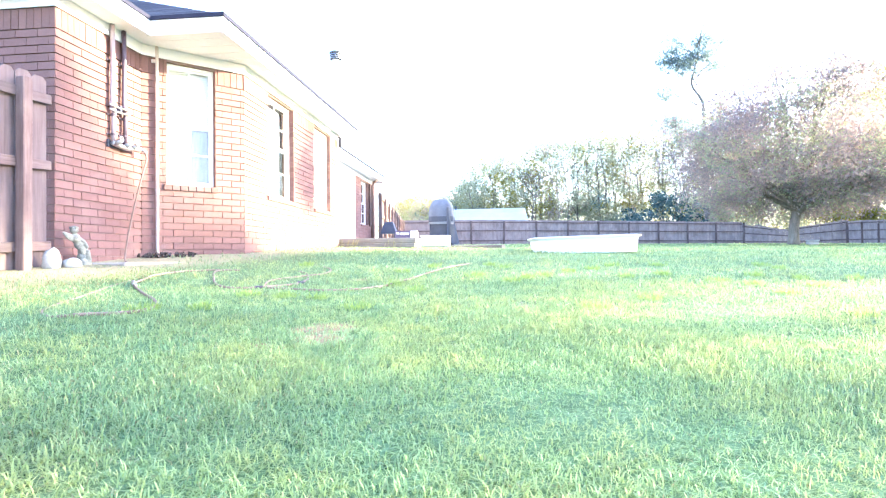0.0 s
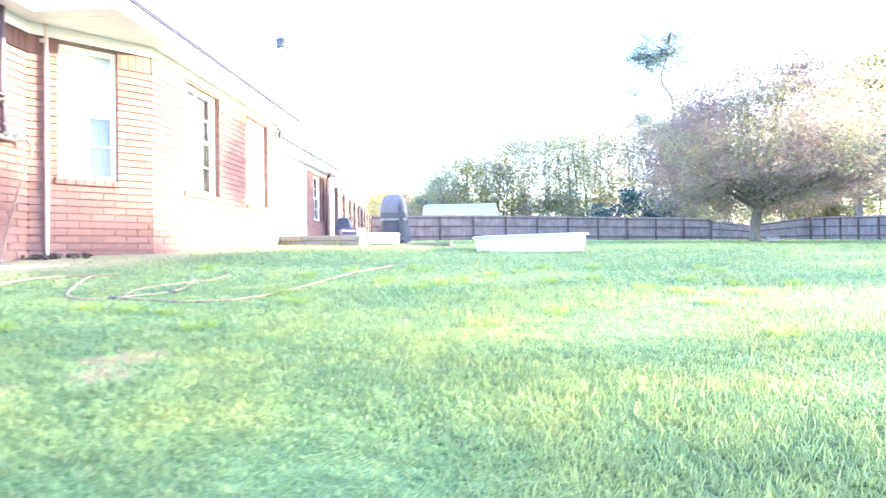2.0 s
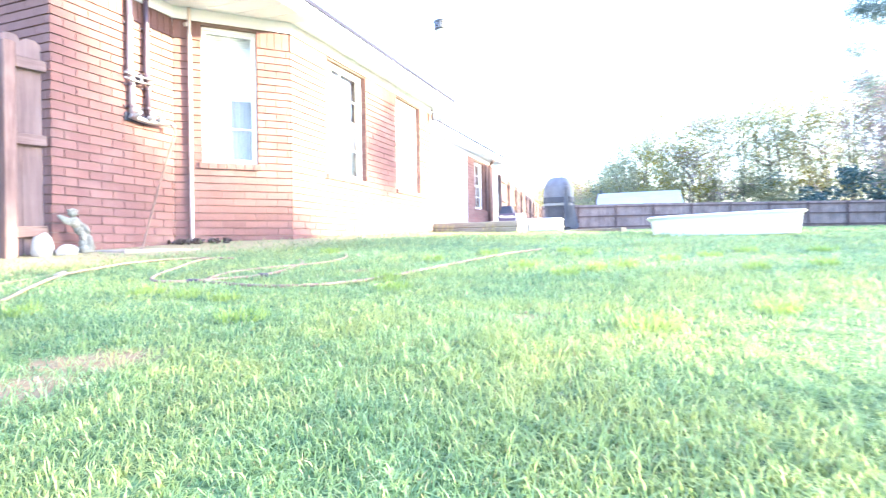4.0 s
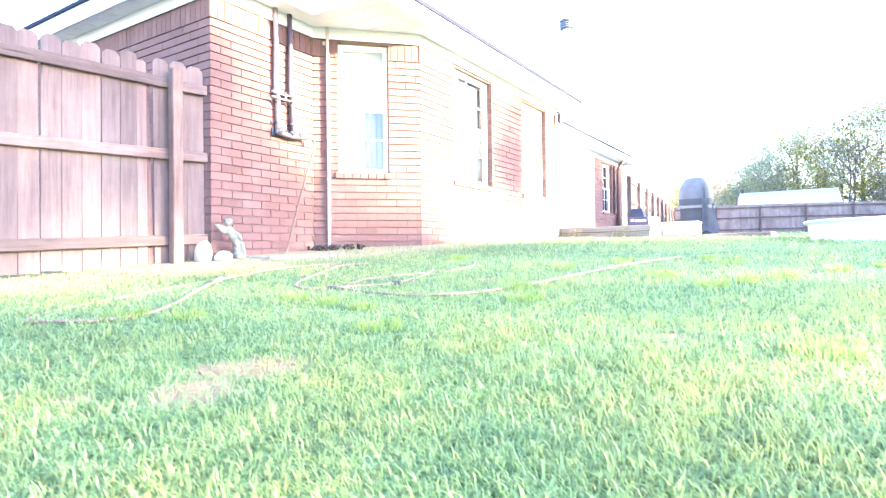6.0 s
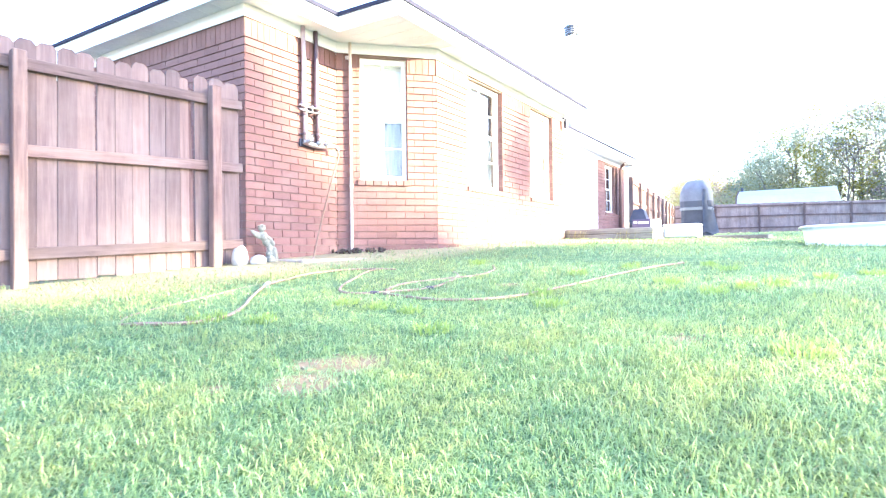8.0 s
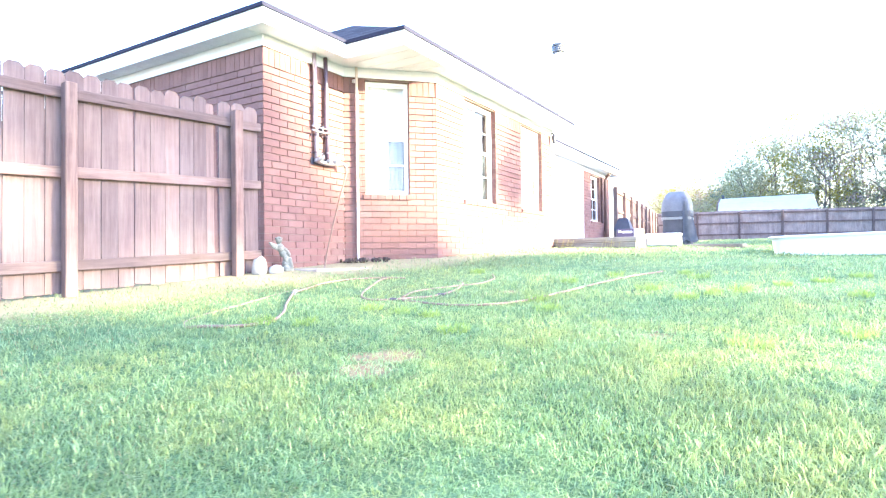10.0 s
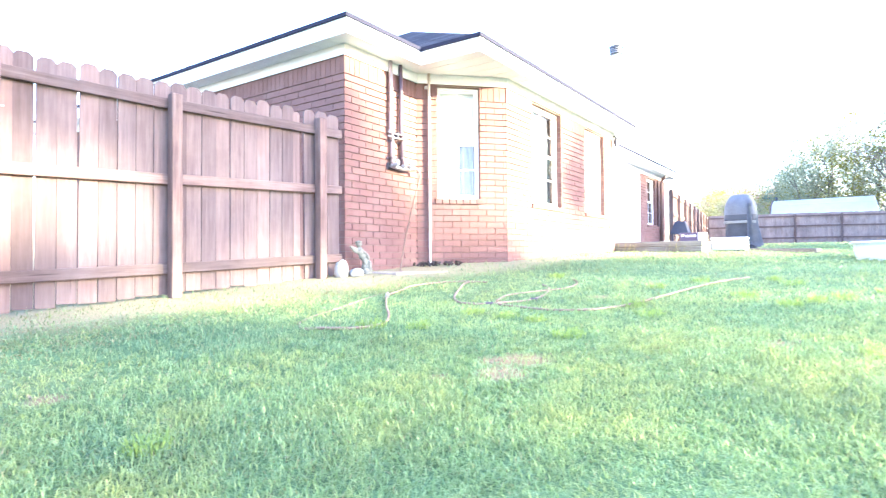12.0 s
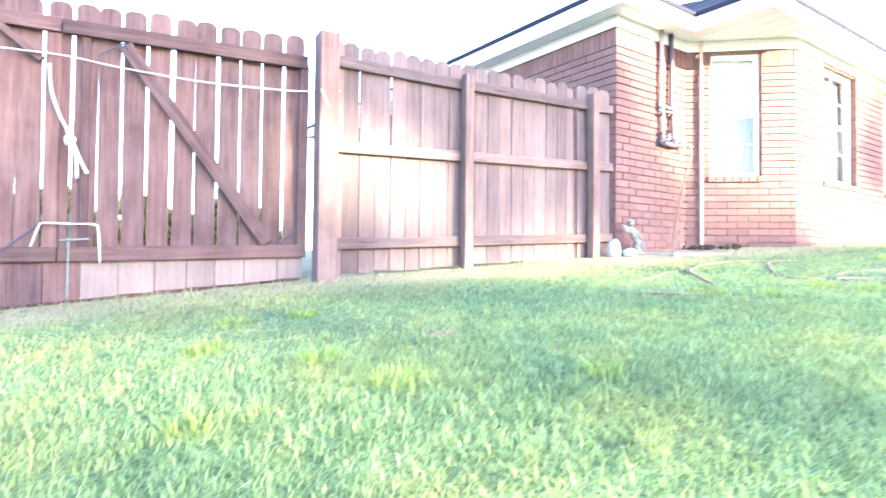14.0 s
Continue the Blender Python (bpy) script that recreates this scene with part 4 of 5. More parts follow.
s = 1.61
while s > -2.2:
    x, y = gp(s)
    f = gz(x, y) - 0.03
    wd = rg.uniform(0.134, 0.148)
    top = 1.80 + rg.uniform(-0.012, 0.012)
    p = part("picket", picket_mesh(wd, top - f, rounded=True), GATE, gate)
    p.location = (x - 0.03, y, f)
    p.rotation_euler = (rg.uniform(-0.008, 0.008), 0, gang)
    s -= 0.1535
gate_line("rail", -2.2, 1.68, 0.085, 1.61, 0.10, GATE_RAIL)
gate_line("rail", 0.095, 1.61, 1.70, 1.575, 0.10, GATE_RAIL)
gate_line("rail", -2.2, 0.0, 0.085, 0.04, 0.10, GATE_RAIL)
gate_line("rail", 0.095, 0.04, 1.70, 0.095, 0.10, GATE_RAIL)
a0 = -2.2
while a0 < 1.66:
    a1 = min(1.69, a0 + rg.uniform(0.17, 0.24))
    x0, x1 = gp(a0)[0], gp(a1)[0]
    z0, z1 = gz(x0, a0) + 0.02 + rg.uniform(0, 0.012), gz(x1, a1) + 0.02
    kick = bmesh.new()
    q = [kick.verts.new((x + dx, y, z)) for dx in (0.0, -0.018) for x, y, z in ((x0, a0 + 0.003, z0), (x1, a1 - 0.003, z1), (x1, a1 - 0.003, 0.06), (x0, a0 + 0.003, 0.06))]
    for f in ((0, 1, 2, 3), (7, 6, 5, 4), (3, 2, 6, 7), (0, 4, 5, 1), (1, 5, 6, 2), (0, 3, 7, 4)):
        kick.faces.new([q[j] for j in f])
    part("kick_board", kick, GATE if a1 < 0.25 else KICK, gate, "" if a1 < 0.25 else "paler board along the gate foot")
    a0 = a1
gate_line("brace", 0.46, 1.53, 1.42, 0.15, 0.095, GATE_RAIL, 0.018)
gate_line("brace", -0.42, 1.70, -0.02, 1.36, 0.05, GATE_RAIL, 0.018)
gate_line("stile", 1.672, 0.05, 1.68, 1.56, 0.07, GATE_RAIL, 0.006)
gate_line("stile", 0.045, 0.05, 0.045, 1.56, 0.09, GATE_RAIL, 0.0)
gate_line("stile", 0.235, 0.06, 0.235, 1.56, 0.05, GATE_RAIL, -0.01)
for (a, za, b, zb) in ((0.30, 1.43, 0.46, 1.54), (1.50, 0.15, 1.66, 0.30), (-0.22, 0.06, -0.02, 0.24)):
    part("tension_wire", tube([(gp(a)[0] + 0.045, a, za), (gp(b)[0] + 0.045, b, zb)], 0.006, 6), BLACKMETAL, gate)


def strap(name, pts, w, label):
    """A thin flat strap through points."""
    path = smooth_path(pts, 6)
    bm = bmesh.new()
    tube(path, w, 6, bm=bm)
    return tagged(finish(name, bm, STRAP, None, True), label, "strap", "straps on the gate")


def gx(s, out=0.055):
    return gp(s)[0] + out


strap("rope", [(gx(-2.0), -2.0, 1.43), (gx(-1.0), -1.0, 1.42), (gx(-0.25), -0.25, 1.40), (gx(0.1), 0.1, 1.395), (gx(0.45), 0.45, 1.355), (gx(0.9), 0.9, 1.325), (gx(1.3), 1.3, 1.325), (gx(1.68), 1.68, 1.34), (-4.55, 1.88, 1.335)], 0.0060, "white cord stretched across the gate to the post")
strap("strap", [(-4.485, 1.69, 1.30), (-4.475, 1.715, 1.24), (-4.475, 1.75, 1.175)], 0.007, "frayed white cord end on the gate post")
strap("strap", [(gx(0.02), 0.02, 1.33), (gx(0.03), 0.03, 1.17), (gx(0.07), 0.07, 1.02), (gx(0.13), 0.13, 0.88), (gx(0.145), 0.145, 0.80)], 0.010, "white fabric strap hanging in a knot on the gate")
strap("strap", [(gx(0.145), 0.145, 0.84), (gx(0.17), 0.17, 0.78), (gx(0.22), 0.22, 0.66), (gx(0.25), 0.25, 0.60)], 0.013, "loose white strap end below the knot")
strap("strap", [(gx(0.145), 0.145, 0.84), (gx(0.18), 0.18, 0.74), (gx(0.19), 0.19, 0.56)], 0.012, "loose white strap end below the knot")
lump("knot", (gx(0.145), 0.145, 0.82), (0.024, 0.034, 0.045), STRAP, "knotted white strap on the gate", "knot", 2.2, group="straps on the gate")
strap("strap", [(gx(-0.06), -0.06, 0.09), (gx(-0.02), -0.02, 0.22), (gx(0.01), 0.01, 0.25), (gx(0.16), 0.16, 0.25), (gx(0.29), 0.29, 0.25), (gx(0.32), 0.32, 0.21), (gx(0.335), 0.335, -0.02)], 0.008, "white strap looped over the gate leaves")
latch = empty("drop_bolt", Matrix.Translation((gx(0.15), 0.15, -0.25)), "grey metal drop bolt at the gate foot", "gate bolt")
part("rod", tube([(0, 0, 0.0), (0, 0, 0.40)], 0.007, 8), BOLT, latch)
part("bar", tube([(0.01, -0.05, 0.385), (0.01, 0.12, 0.40)], 0.007, 8), BOLT, latch)
stake = empty("garden_stake", Matrix.Translation((gx(0.145, 0.03), 0.165, gz(-5.1, 0.16))), "thin green stake behind the gate", "stake")
part("rod", tube([(-0.10, 0, 0), (-0.10, 0, 0.62)], 0.012, 8), STAKE, stake)

# the fence goes on past the gate and shuts the lawn behind the camera
rear_fence = empty("fence", Matrix(), "brown wooden privacy fence closing the lawn", "fence")


def plain_fence(fence, a, b, mat, h=1.85, step=2.44, n_pick=0.145, h_b=None, rails_out=1, post_out=0.05, frame_mat=None):
    """A long fence seen from far off: each post and rail, the pickets of each bay joined. The side seen is to the right of the way a to b, or left for -1."""
    d = Vector((b[0] - a[0], b[1] - a[1], 0))
    n = max(1, round(d.length / step))
    u = d.normalized()
    nor = Vector((u.y, -u.x, 0)) * rails_out
    ang = math.atan2(d.y, d.x)
    hb = h if h_b is None else h_b
    rgf = random.Random(int(abs(a[0] * 31 + a[1] * 17)))
    for i in range(n + 1):
        x, y = along(a, b, i / n)
        z = gz(x, y)
        hh = lerp(h, hb, i / n)
        p = part("post", boxed(-0.05, -0.05, -0.2, 0.05, 0.05, hh - 0.08, 0.006), frame_mat or mat, fence)
        p.location = (x + nor.x * post_out, y + nor.y * post_out, z)
        p.rotation_euler = (0, 0, ang)
        if i == n:
            break
        x2, y2 = along(a, b, (i + 1) / n)
        z2 = gz(x2, y2)
        h2 = lerp(h, hb, (i + 1) / n)
        bm = bmesh.new()
        m = round(d.length / n / n_pick)
        for k in range(m):
            q0, q1 = (k + 0.008) / m, (k + 0.992) / m
            qz = lerp(z, z2, (k + 0.5) / m)
            qh = lerp(hh, h2, (k + 0.5) / m) + rgf.uniform(-0.015, 0.015)
            pa, pb = along((x, y), (x2, y2), q0), along((x, y), (x2, y2), q1)
            vs = []
            for px, py in (pa, pb):
                for off in (-0.03, -0.014):
                    vs.append((px + nor.x * off, py + nor.y * off))
            lo = [bm.verts.new((vx, vy, qz + 0.03)) for vx, vy in vs]
            hi = [bm.verts.new((vx, vy, qz + qh)) for vx, vy in vs]
            for f in ((0, 1, 3, 2),):
                bm.faces.new([hi[j] for j in f])
            for j0, j1 in ((0, 1), (1, 3), (3, 2), (2, 0)):
                bm.faces.new((lo[j0], lo[j1], hi[j1], hi[j0]))
        bmesh.ops.recalc_face_normals(bm, faces=bm.faces)
        part("picket_bay", bm, mat, fence)["kind"] = "stuff"
        for frac in (0.16, 0.55, 0.88):
            bm = bmesh.new()
            w3 = [Vector((x, y, z + hh * frac)), Vector((x2, y2, z2 + h2 * frac))]
            pts = []
            for q in w3:
                for off in (-0.012, 0.03):
                    for dz in (0, 0.09):
                        pts.append(bm.verts.new((q.x + nor.x * off, q.y + nor.y * off, q.z + dz)))
            for f in ((0, 1, 3, 2), (4, 6, 7, 5), (0, 4, 5, 1), (2, 3, 7, 6), (0, 2, 6, 4), (1, 5, 7, 3)):
                bm.faces.new([pts[j] for j in f])
            bmesh.ops.recalc_face_normals(bm, faces=bm.faces)
            part("rail", bm, frame_mat or mat, fence)


plain_fence(rear_fence, (-5.80, -2.35), (-6.4, -7.0), FAR_FENCE, rails_out=-1)
plain_fence(rear_fence, (-6.4, -7.0), (24, -7.0), FAR_FENCE, rails_out=-1)


# ---- far fences ----
back_fence = empty("fence", Matrix(), "grey-brown wooden privacy fence across the far end of the lawn", "fence")
plain_fence(back_fence, (-7.4, 40.2), (18.2, 48.0), FAR_FENCE, h=1.82, frame_mat=FAR_FRAME)
plain_fence(back_fence, (18.2, 48.0), (21.0, 46.6), FAR_FENCE, h=1.60, h_b=1.15, frame_mat=FAR_FRAME)
plain_fence(back_fence, (21.0, 46.6), (24.2, 45.0), FAR_FENCE, h=1.25, h_b=1.75, frame_mat=FAR_FRAME)
right_fence = empty("fence", Matrix(), "grey-brown wooden fence down the open side of the lawn", "fence")
plain_fence(right_fence, (24.2, 45.0), (22.4, 33.0), FAR_FENCE, h=1.65, h_b=1.35, frame_mat=FAR_FRAME)
plain_fence(right_fence, (22.4, 33.0), (24.0, -7.0), FAR_FENCE, h=1.35, h_b=1.85)
neighbour_fence = empty("fence", Matrix(), "brown wooden fence running from the house end to the far fence", "fence")
plain_fence(neighbour_fence, (-4.35, 18.7), (-7.4, 40.2), FENCE_POST, h=1.85)
board = empty("loose_board", Matrix.Translation((19.2, 47.0, gz(19.2, 47.0))), "loose leaning fence board in the sagging fence", "board")
part("plank", boxed(0, -0.02, 0, 2.6, 0.02, 0.12, 0.004, pose(-0.6, -0.1, 1.45, 0, 14, -20)), FAR_FENCE, board)

# ---- patio edge and what stands there ----
patio = empty("patio", Matrix.Translation((0, 0, 0)), "raised concrete patio with weathered timber edge", "patio", kind="structure")
part("patio_slab", boxed(-4.38, 11.56, 0.25, -2.06, 18.0, 0.585, 0.01), CONCRETE, patio)
EDGEWOOD = wood_material("weathered_timber", (0.115, 0.102, 0.090), (0.225, 0.200, 0.172), (0.34, 0.31, 0.265), along=0)
for k in range(2):
    t = part("edging_timber", boxed(-3.82, 11.46, 0, -2.02, 11.56, 0.10, 0.012), EDGEWOOD, patio)
    t.location = (0.01 * k, 0.004 * k, 0.385 + 0.104 * k)
t = part("edging_timber", boxed(-2.09, 11.57, 0.30, -2.00, 17.9, 0.588, 0.012), EDGEWOOD, patio)
rgx = random.Random(77)
weeds = bmesh.new()
for k in range(46):
    x, y = rgx.choice((-3.38, -3.25, -3.53, -2.48)) + rgx.gauss(0, 0.06), 11.40 + rgx.uniform(-0.04, 0.03)
    z = gz(x, y)
    h = rgx.uniform(0.07, 0.20)
    dx, dy = rgx.uniform(-0.07, 0.07), rgx.uniform(-0.05, 0.02)
    a = [weeds.verts.new(p) for p in ((x - 0.004, y, z), (x + 0.004, y, z), (x + dx * 0.5, y + dy * 0.5, z + h * 0.7), (x + dx, y + dy, z + h))]
    weeds.faces.new((a[0], a[1], a[2]))
    weeds.faces.new((a[1], a[3], a[2]))
tagged(finish("weeds", weeds, DRYGRASS), "straggling dry weeds growing against the patio timber", "weeds", kind="stuff")

bx = empty("storage_box", Matrix.Translation((-2.035, 12.25, gz(-1.75, 12.3))), "low white plastic storage box on the grass by the patio", "storage box")
part("body", boxed(0.01, 0.01, 0.03, 0.60, 0.40, 0.22, 0.015), POOL, bx)
part("lid", boxed(0, 0, 0.222, 0.61, 0.41, 0.265, 0.012), POOL, bx)
# dark-coloured strip in place of the shadow line below the body
part("base", boxed(0.03, 0.03, 0, 0.58, 0.38, 0.028), BLACKMETAL, bx, "dark strip standing in for the shadow under the box")


def covered_grill():
    g = empty("barbecue_grill", Matrix.Translation((-1.83, 14.55, gz(-1.83, 14.55))) @ Matrix.Diagonal((0.95, 0.97, 1.08, 1)), "barbecue grill under a grey-blue fabric cover", "grill")
    z0 = 0.02
    bm = bmesh.new()
    prof = ((0.54, 0.32, 0.255), (0.58, 0.325, 0.26), (0.72, 0.335, 0.265), (0.86, 0.320, 0.255), (0.95, 0.285, 0.22), (1.03, 0.235, 0.17), (1.075, 0.19, 0.13), (1.092, 0.10, 0.07))
    rings = []
    n = 28
    for z, rx, ry in prof:
        ring = []
        for k in range(n):
            a = 2 * math.pi * k / n
            c, s_ = math.cos(a), math.sin(a)
            e = 0.5
            fold = 1 + 0.035 * math.sin(a * 9 + z * 3) * (1 - z * 0.7)
            ring.append(bm.verts.new((rx * abs(c) ** e * math.copysign(1, c) * fold, ry * abs(s_) ** e * math.copysign(1, s_) * fold, z0 + z)))
        rings.append(ring)
    for a, b in zip(rings, rings[1:]):
        for k in range(n):
            bm.faces.new((a[k], a[(k + 1) % n], b[(k + 1) % n], b[k]))
    bm.faces.new(rings[-1])
    cover = part("cover", bm, COVER, g, smooth=True)
    # lower part of the cover, given a darker colour than the top
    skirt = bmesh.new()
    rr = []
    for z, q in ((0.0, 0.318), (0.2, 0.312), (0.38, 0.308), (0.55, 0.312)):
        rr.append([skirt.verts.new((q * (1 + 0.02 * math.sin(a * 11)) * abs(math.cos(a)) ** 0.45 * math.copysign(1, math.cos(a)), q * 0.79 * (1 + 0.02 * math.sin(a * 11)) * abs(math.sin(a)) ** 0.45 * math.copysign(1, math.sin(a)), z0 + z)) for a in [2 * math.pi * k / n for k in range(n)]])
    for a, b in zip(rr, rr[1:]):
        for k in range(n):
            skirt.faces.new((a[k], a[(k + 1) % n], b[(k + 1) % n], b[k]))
    part("skirt", skirt, plain("dark_cover_cloth", (0.050, 0.053, 0.074), 0.85, grain=5, var=0.25, bump=0.5), g, "lower part of the cover in a darker colour", smooth=True)
    band = bmesh.new()
    rr = []
    for z, f in ((0.50, 1.03), (0.505, 1.05), (0.545, 1.05), (0.55, 1.03)):
        rr.append([band.verts.new((0.325 * f * abs(math.cos(a)) ** 0.5 * math.copysign(1, math.cos(a)), 0.262 * f * abs(math.sin(a)) ** 0.5 * math.copysign(1, math.sin(a)), z0 + z)) for a in [2 * math.pi * k / n for k in range(n)]])
    for a, b in zip(rr, rr[1:]):
        for k in range(n):
            band.faces.new((a[k], a[(k + 1) % n], b[(k + 1) % n], b[k]))
    # dark ring whose colour stands in for the shaded hollow above the strap
    dark = bmesh.new()
    rr = []
    for z, f in ((0.565, 1.02), (0.57, 1.035), (0.675, 1.035), (0.68, 1.02)):
        rr.append([dark.verts.new((0.327 * f * abs(math.cos(a)) ** 0.5 * math.copysign(1, math.cos(a)), 0.264 * f * abs(math.sin(a)) ** 0.5 * math.copysign(1, math.sin(a)), z0 + z)) for a in [2 * math.pi * k / n for k in range(n)]])
    for a, b in zip(rr, rr[1:]):
        for k in range(n):
            dark.faces.new((a[k], a[(k + 1) % n], b[(k + 1) % n], b[k]))
    part("band", dark, plain("dark_band", (0.055, 0.060, 0.085), 0.8), cover, "dark band painted for the shaded recess in the cover")
    part("strap", band, plain("pale_band", (0.17, 0.18, 0.205), 0.6), cover, "pale grey strap round the cover")
    flap = bmesh.new()
    cols = []
    for q in range(9):
        k = q / 8
        row = []
        for u in range(5):
            x_ = lerp(0.16, lerp(0.29, 0.47, k ** 1.2), u / 4)
            row.append(flap.verts.new((x_, -0.285 + 0.16 * (u / 4) ** 2 + 0.015 * math.sin(u * 2.2 + k * 3), z0 + lerp(0.90, 0.05 + 0.03 * math.sin(u * 1.7), k))))
        cols.append(row)
    for r0, r1 in zip(cols, cols[1:]):
        for k in range(4):
            flap.faces.new((r0[k], r0[k + 1], r1[k + 1], r1[k]))
    bmesh.ops.solidify(flap, geom=flap.faces[:], thickness=0.012)
    part("side_flap", flap, COVER, cover, "loose hanging side of the fabric cover", smooth=True)
    return g


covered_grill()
smoker = empty("fire_pit", Matrix.Translation((-3.78, 17.55, 0.585)), "dark tapered metal fire pit cover on the patio", "fire pit")
sm = bmesh.new()
r4 = [[sm.verts.new((sx * w, sy * w * 0.8, z)) for sx, sy in ((-1, -1), (1, -1), (1, 1), (-1, 1))] for z, w in ((0.38, 0.235), (0.44, 0.225), (0.71, 0.135), (0.74, 0.11))]
for a, b in zip(r4, r4[1:]):
    for k in range(4):
        sm.faces.new((a[k], a[(k + 1) % 4], b[(k + 1) % 4], b[k]))
sm.faces.new(r4[-1])
sm.faces.new(r4[0][::-1])
part("hood", sm, BLACKMETAL, smoker)
for sx in (-0.19, 0.19):
    for sy in (-0.14, 0.14):
        part("leg", boxed(sx - 0.014, sy - 0.014, 0, sx + 0.014, sy + 0.014, 0.382), BLACKMETAL, smoker)
cr = empty("crate", Matrix.Translation((-2.60, 12.35, 0.585)), "purple printed carton with pale side on the patio", "carton")
carton = part("carton", boxed(0, 0, 0, 0.33, 0.26, 0.19, 0.006), CRATE, cr)
part("side", boxed(0.332, 0.0, 0, 0.46, 0.26, 0.185, 0.006), POOL, cr, "pale blank side")
for x0, x1, z in ((0.03, 0.09, 0.135), (0.11, 0.30, 0.125)):
    part("printed_bar", boxed(x0, -0.003, z - 0.02, x1, 0.001, z + 0.02), POOL, carton, "unreadable pale print")
tb = empty("landscape_timber", Matrix.Translation((-1.42, 13.0, gz(-0.9, 12.3))), "weathered landscape timber lying on the lawn", "timber")
part("beam", boxed(0, -0.05, 0, 1.85, 0.05, 0.075, 0.012, pose(0, 0, 0.005, 0, 1.2, -52)), EDGEWOOD, tb)
part("beam", boxed(0.1, 0.02, 0.0, 1.2, 0.11, 0.07, 0.012, pose(0.05, 0.06, 0.005, 0, 1.2, -47)), EDGEWOOD, tb)


# ---- paddling pool ----
def paddling_pool():
    p = empty("paddling_pool", Matrix.Translation((1.03, 9.85, gz(1.03, 9.45) - 0.012)) @ Matrix.Rotation(radians(-1.2), 4, "Y") @ Matrix.Diagonal((1.035, 0.80, 1.02, 1)), "large white plastic paddling pool on the lawn", "paddling pool")
    bm = bmesh.new()
    n = 64
    prof = ((0.785, 0.0), (0.79, 0.02), (0.805, 0.12), (0.815, 0.20), (0.82, 0.235), (0.855, 0.245), (0.86, 0.262), (0.835, 0.27), (0.80, 0.262), (0.785, 0.20), (0.77, 0.03), (0.0, 0.025))
    rings = []
    for r_, z in prof:
        ring = []
        for k in range(n):
            a = 2 * math.pi * k / n
            c, s_ = math.cos(a), math.sin(a)
            rr = r_ * (1 + 0.006 * math.cos(a * 16)) + 0.0001
            ring.append(bm.verts.new((rr * abs(c) ** 0.40 * math.copysign(1, c), 0.85 * rr * abs(s_) ** 0.40 * math.copysign(1, s_), z)))
        rings.append(ring)
    for a, b in zip(rings, rings[1:]):
        for k in range(n):
            bm.faces.new((a[k], a[(k + 1) % n], b[(k + 1) % n], b[k]))
    bm.faces.new(rings[0][::-1])
    tub = part("tub", bm, POOL, p, smooth=True)
    part("drain_plug", tube([(-0.62, -0.65, 0.03), (-0.62, -0.69, 0.03)], 0.02, 10), BLACKMETAL, tub, "small dark drain plug")
    return p


paddling_pool()
mb = empty("garden_box", Matrix.Translation((9.62, 20.1, gz(9.62, 20.1))), "small pale weathered box on the grass by the tree", "garden box")
part("box", boxed(-0.16, -0.1, 0.0, 0.16, 0.1, 0.13, 0.02), CONCRETE, mb)
part("lid", boxed(-0.175, -0.115, 0.132, 0.175, 0.115, 0.17, 0.012), CONCRETE, mb)

# ---- shed behind the far fence ----
shed = empty("shed", Matrix.Translation((-1.72, 55.0, gz(-1.7, 55))), "low pink-walled shed with a bright pale roof", "shed")
part("wall", boxed(-3.2, -1.9, 0, 3.2, 1.9, 2.35), SHEDWALL, shed)
rf = bmesh.new()
pr = ((-2.25, 2.2), (-1.6, 3.05), (0, 3.55), (1.6, 3.05), (2.25, 2.2))
v0 = [rf.verts.new((-3.45, y, z)) for y, z in pr]
v1 = [rf.verts.new((3.45 - 0.25 * (z > 3), y, z)) for y, z in pr]
for i in range(4):
    rf.faces.new((v0[i], v1[i], v1[i + 1], v0[i + 1]))
rf.faces.new(v0)
rf.faces.new(v1[::-1])
bmesh.ops.solidify(rf, geom=rf.faces[:], thickness=0.06)
shed_roof = part("roof", rf, SHEDROOF, shed)
part("fascia", boxed(-3.45, -2.29, 2.12, 3.45, -2.25, 2.24), WHITE, shed_roof)
rake = bmesh.new()
for (ya, za), (yb, zb) in zip(pr[:2], pr[1:3]):
    tube([(-3.50, ya, za + 0.02), (-3.50, yb, zb + 0.02)], 0.07, 6, bm=rake)
part("rake_trim", rake, FENCE_POST, shed_roof, "dark trim along the roof edge")
part("vent", boxed(-3.34, -0.12, 3.45, -3.16, 0.12, 3.85, 0.05), BLACKMETAL, shed_roof, "dark metal roof vent")


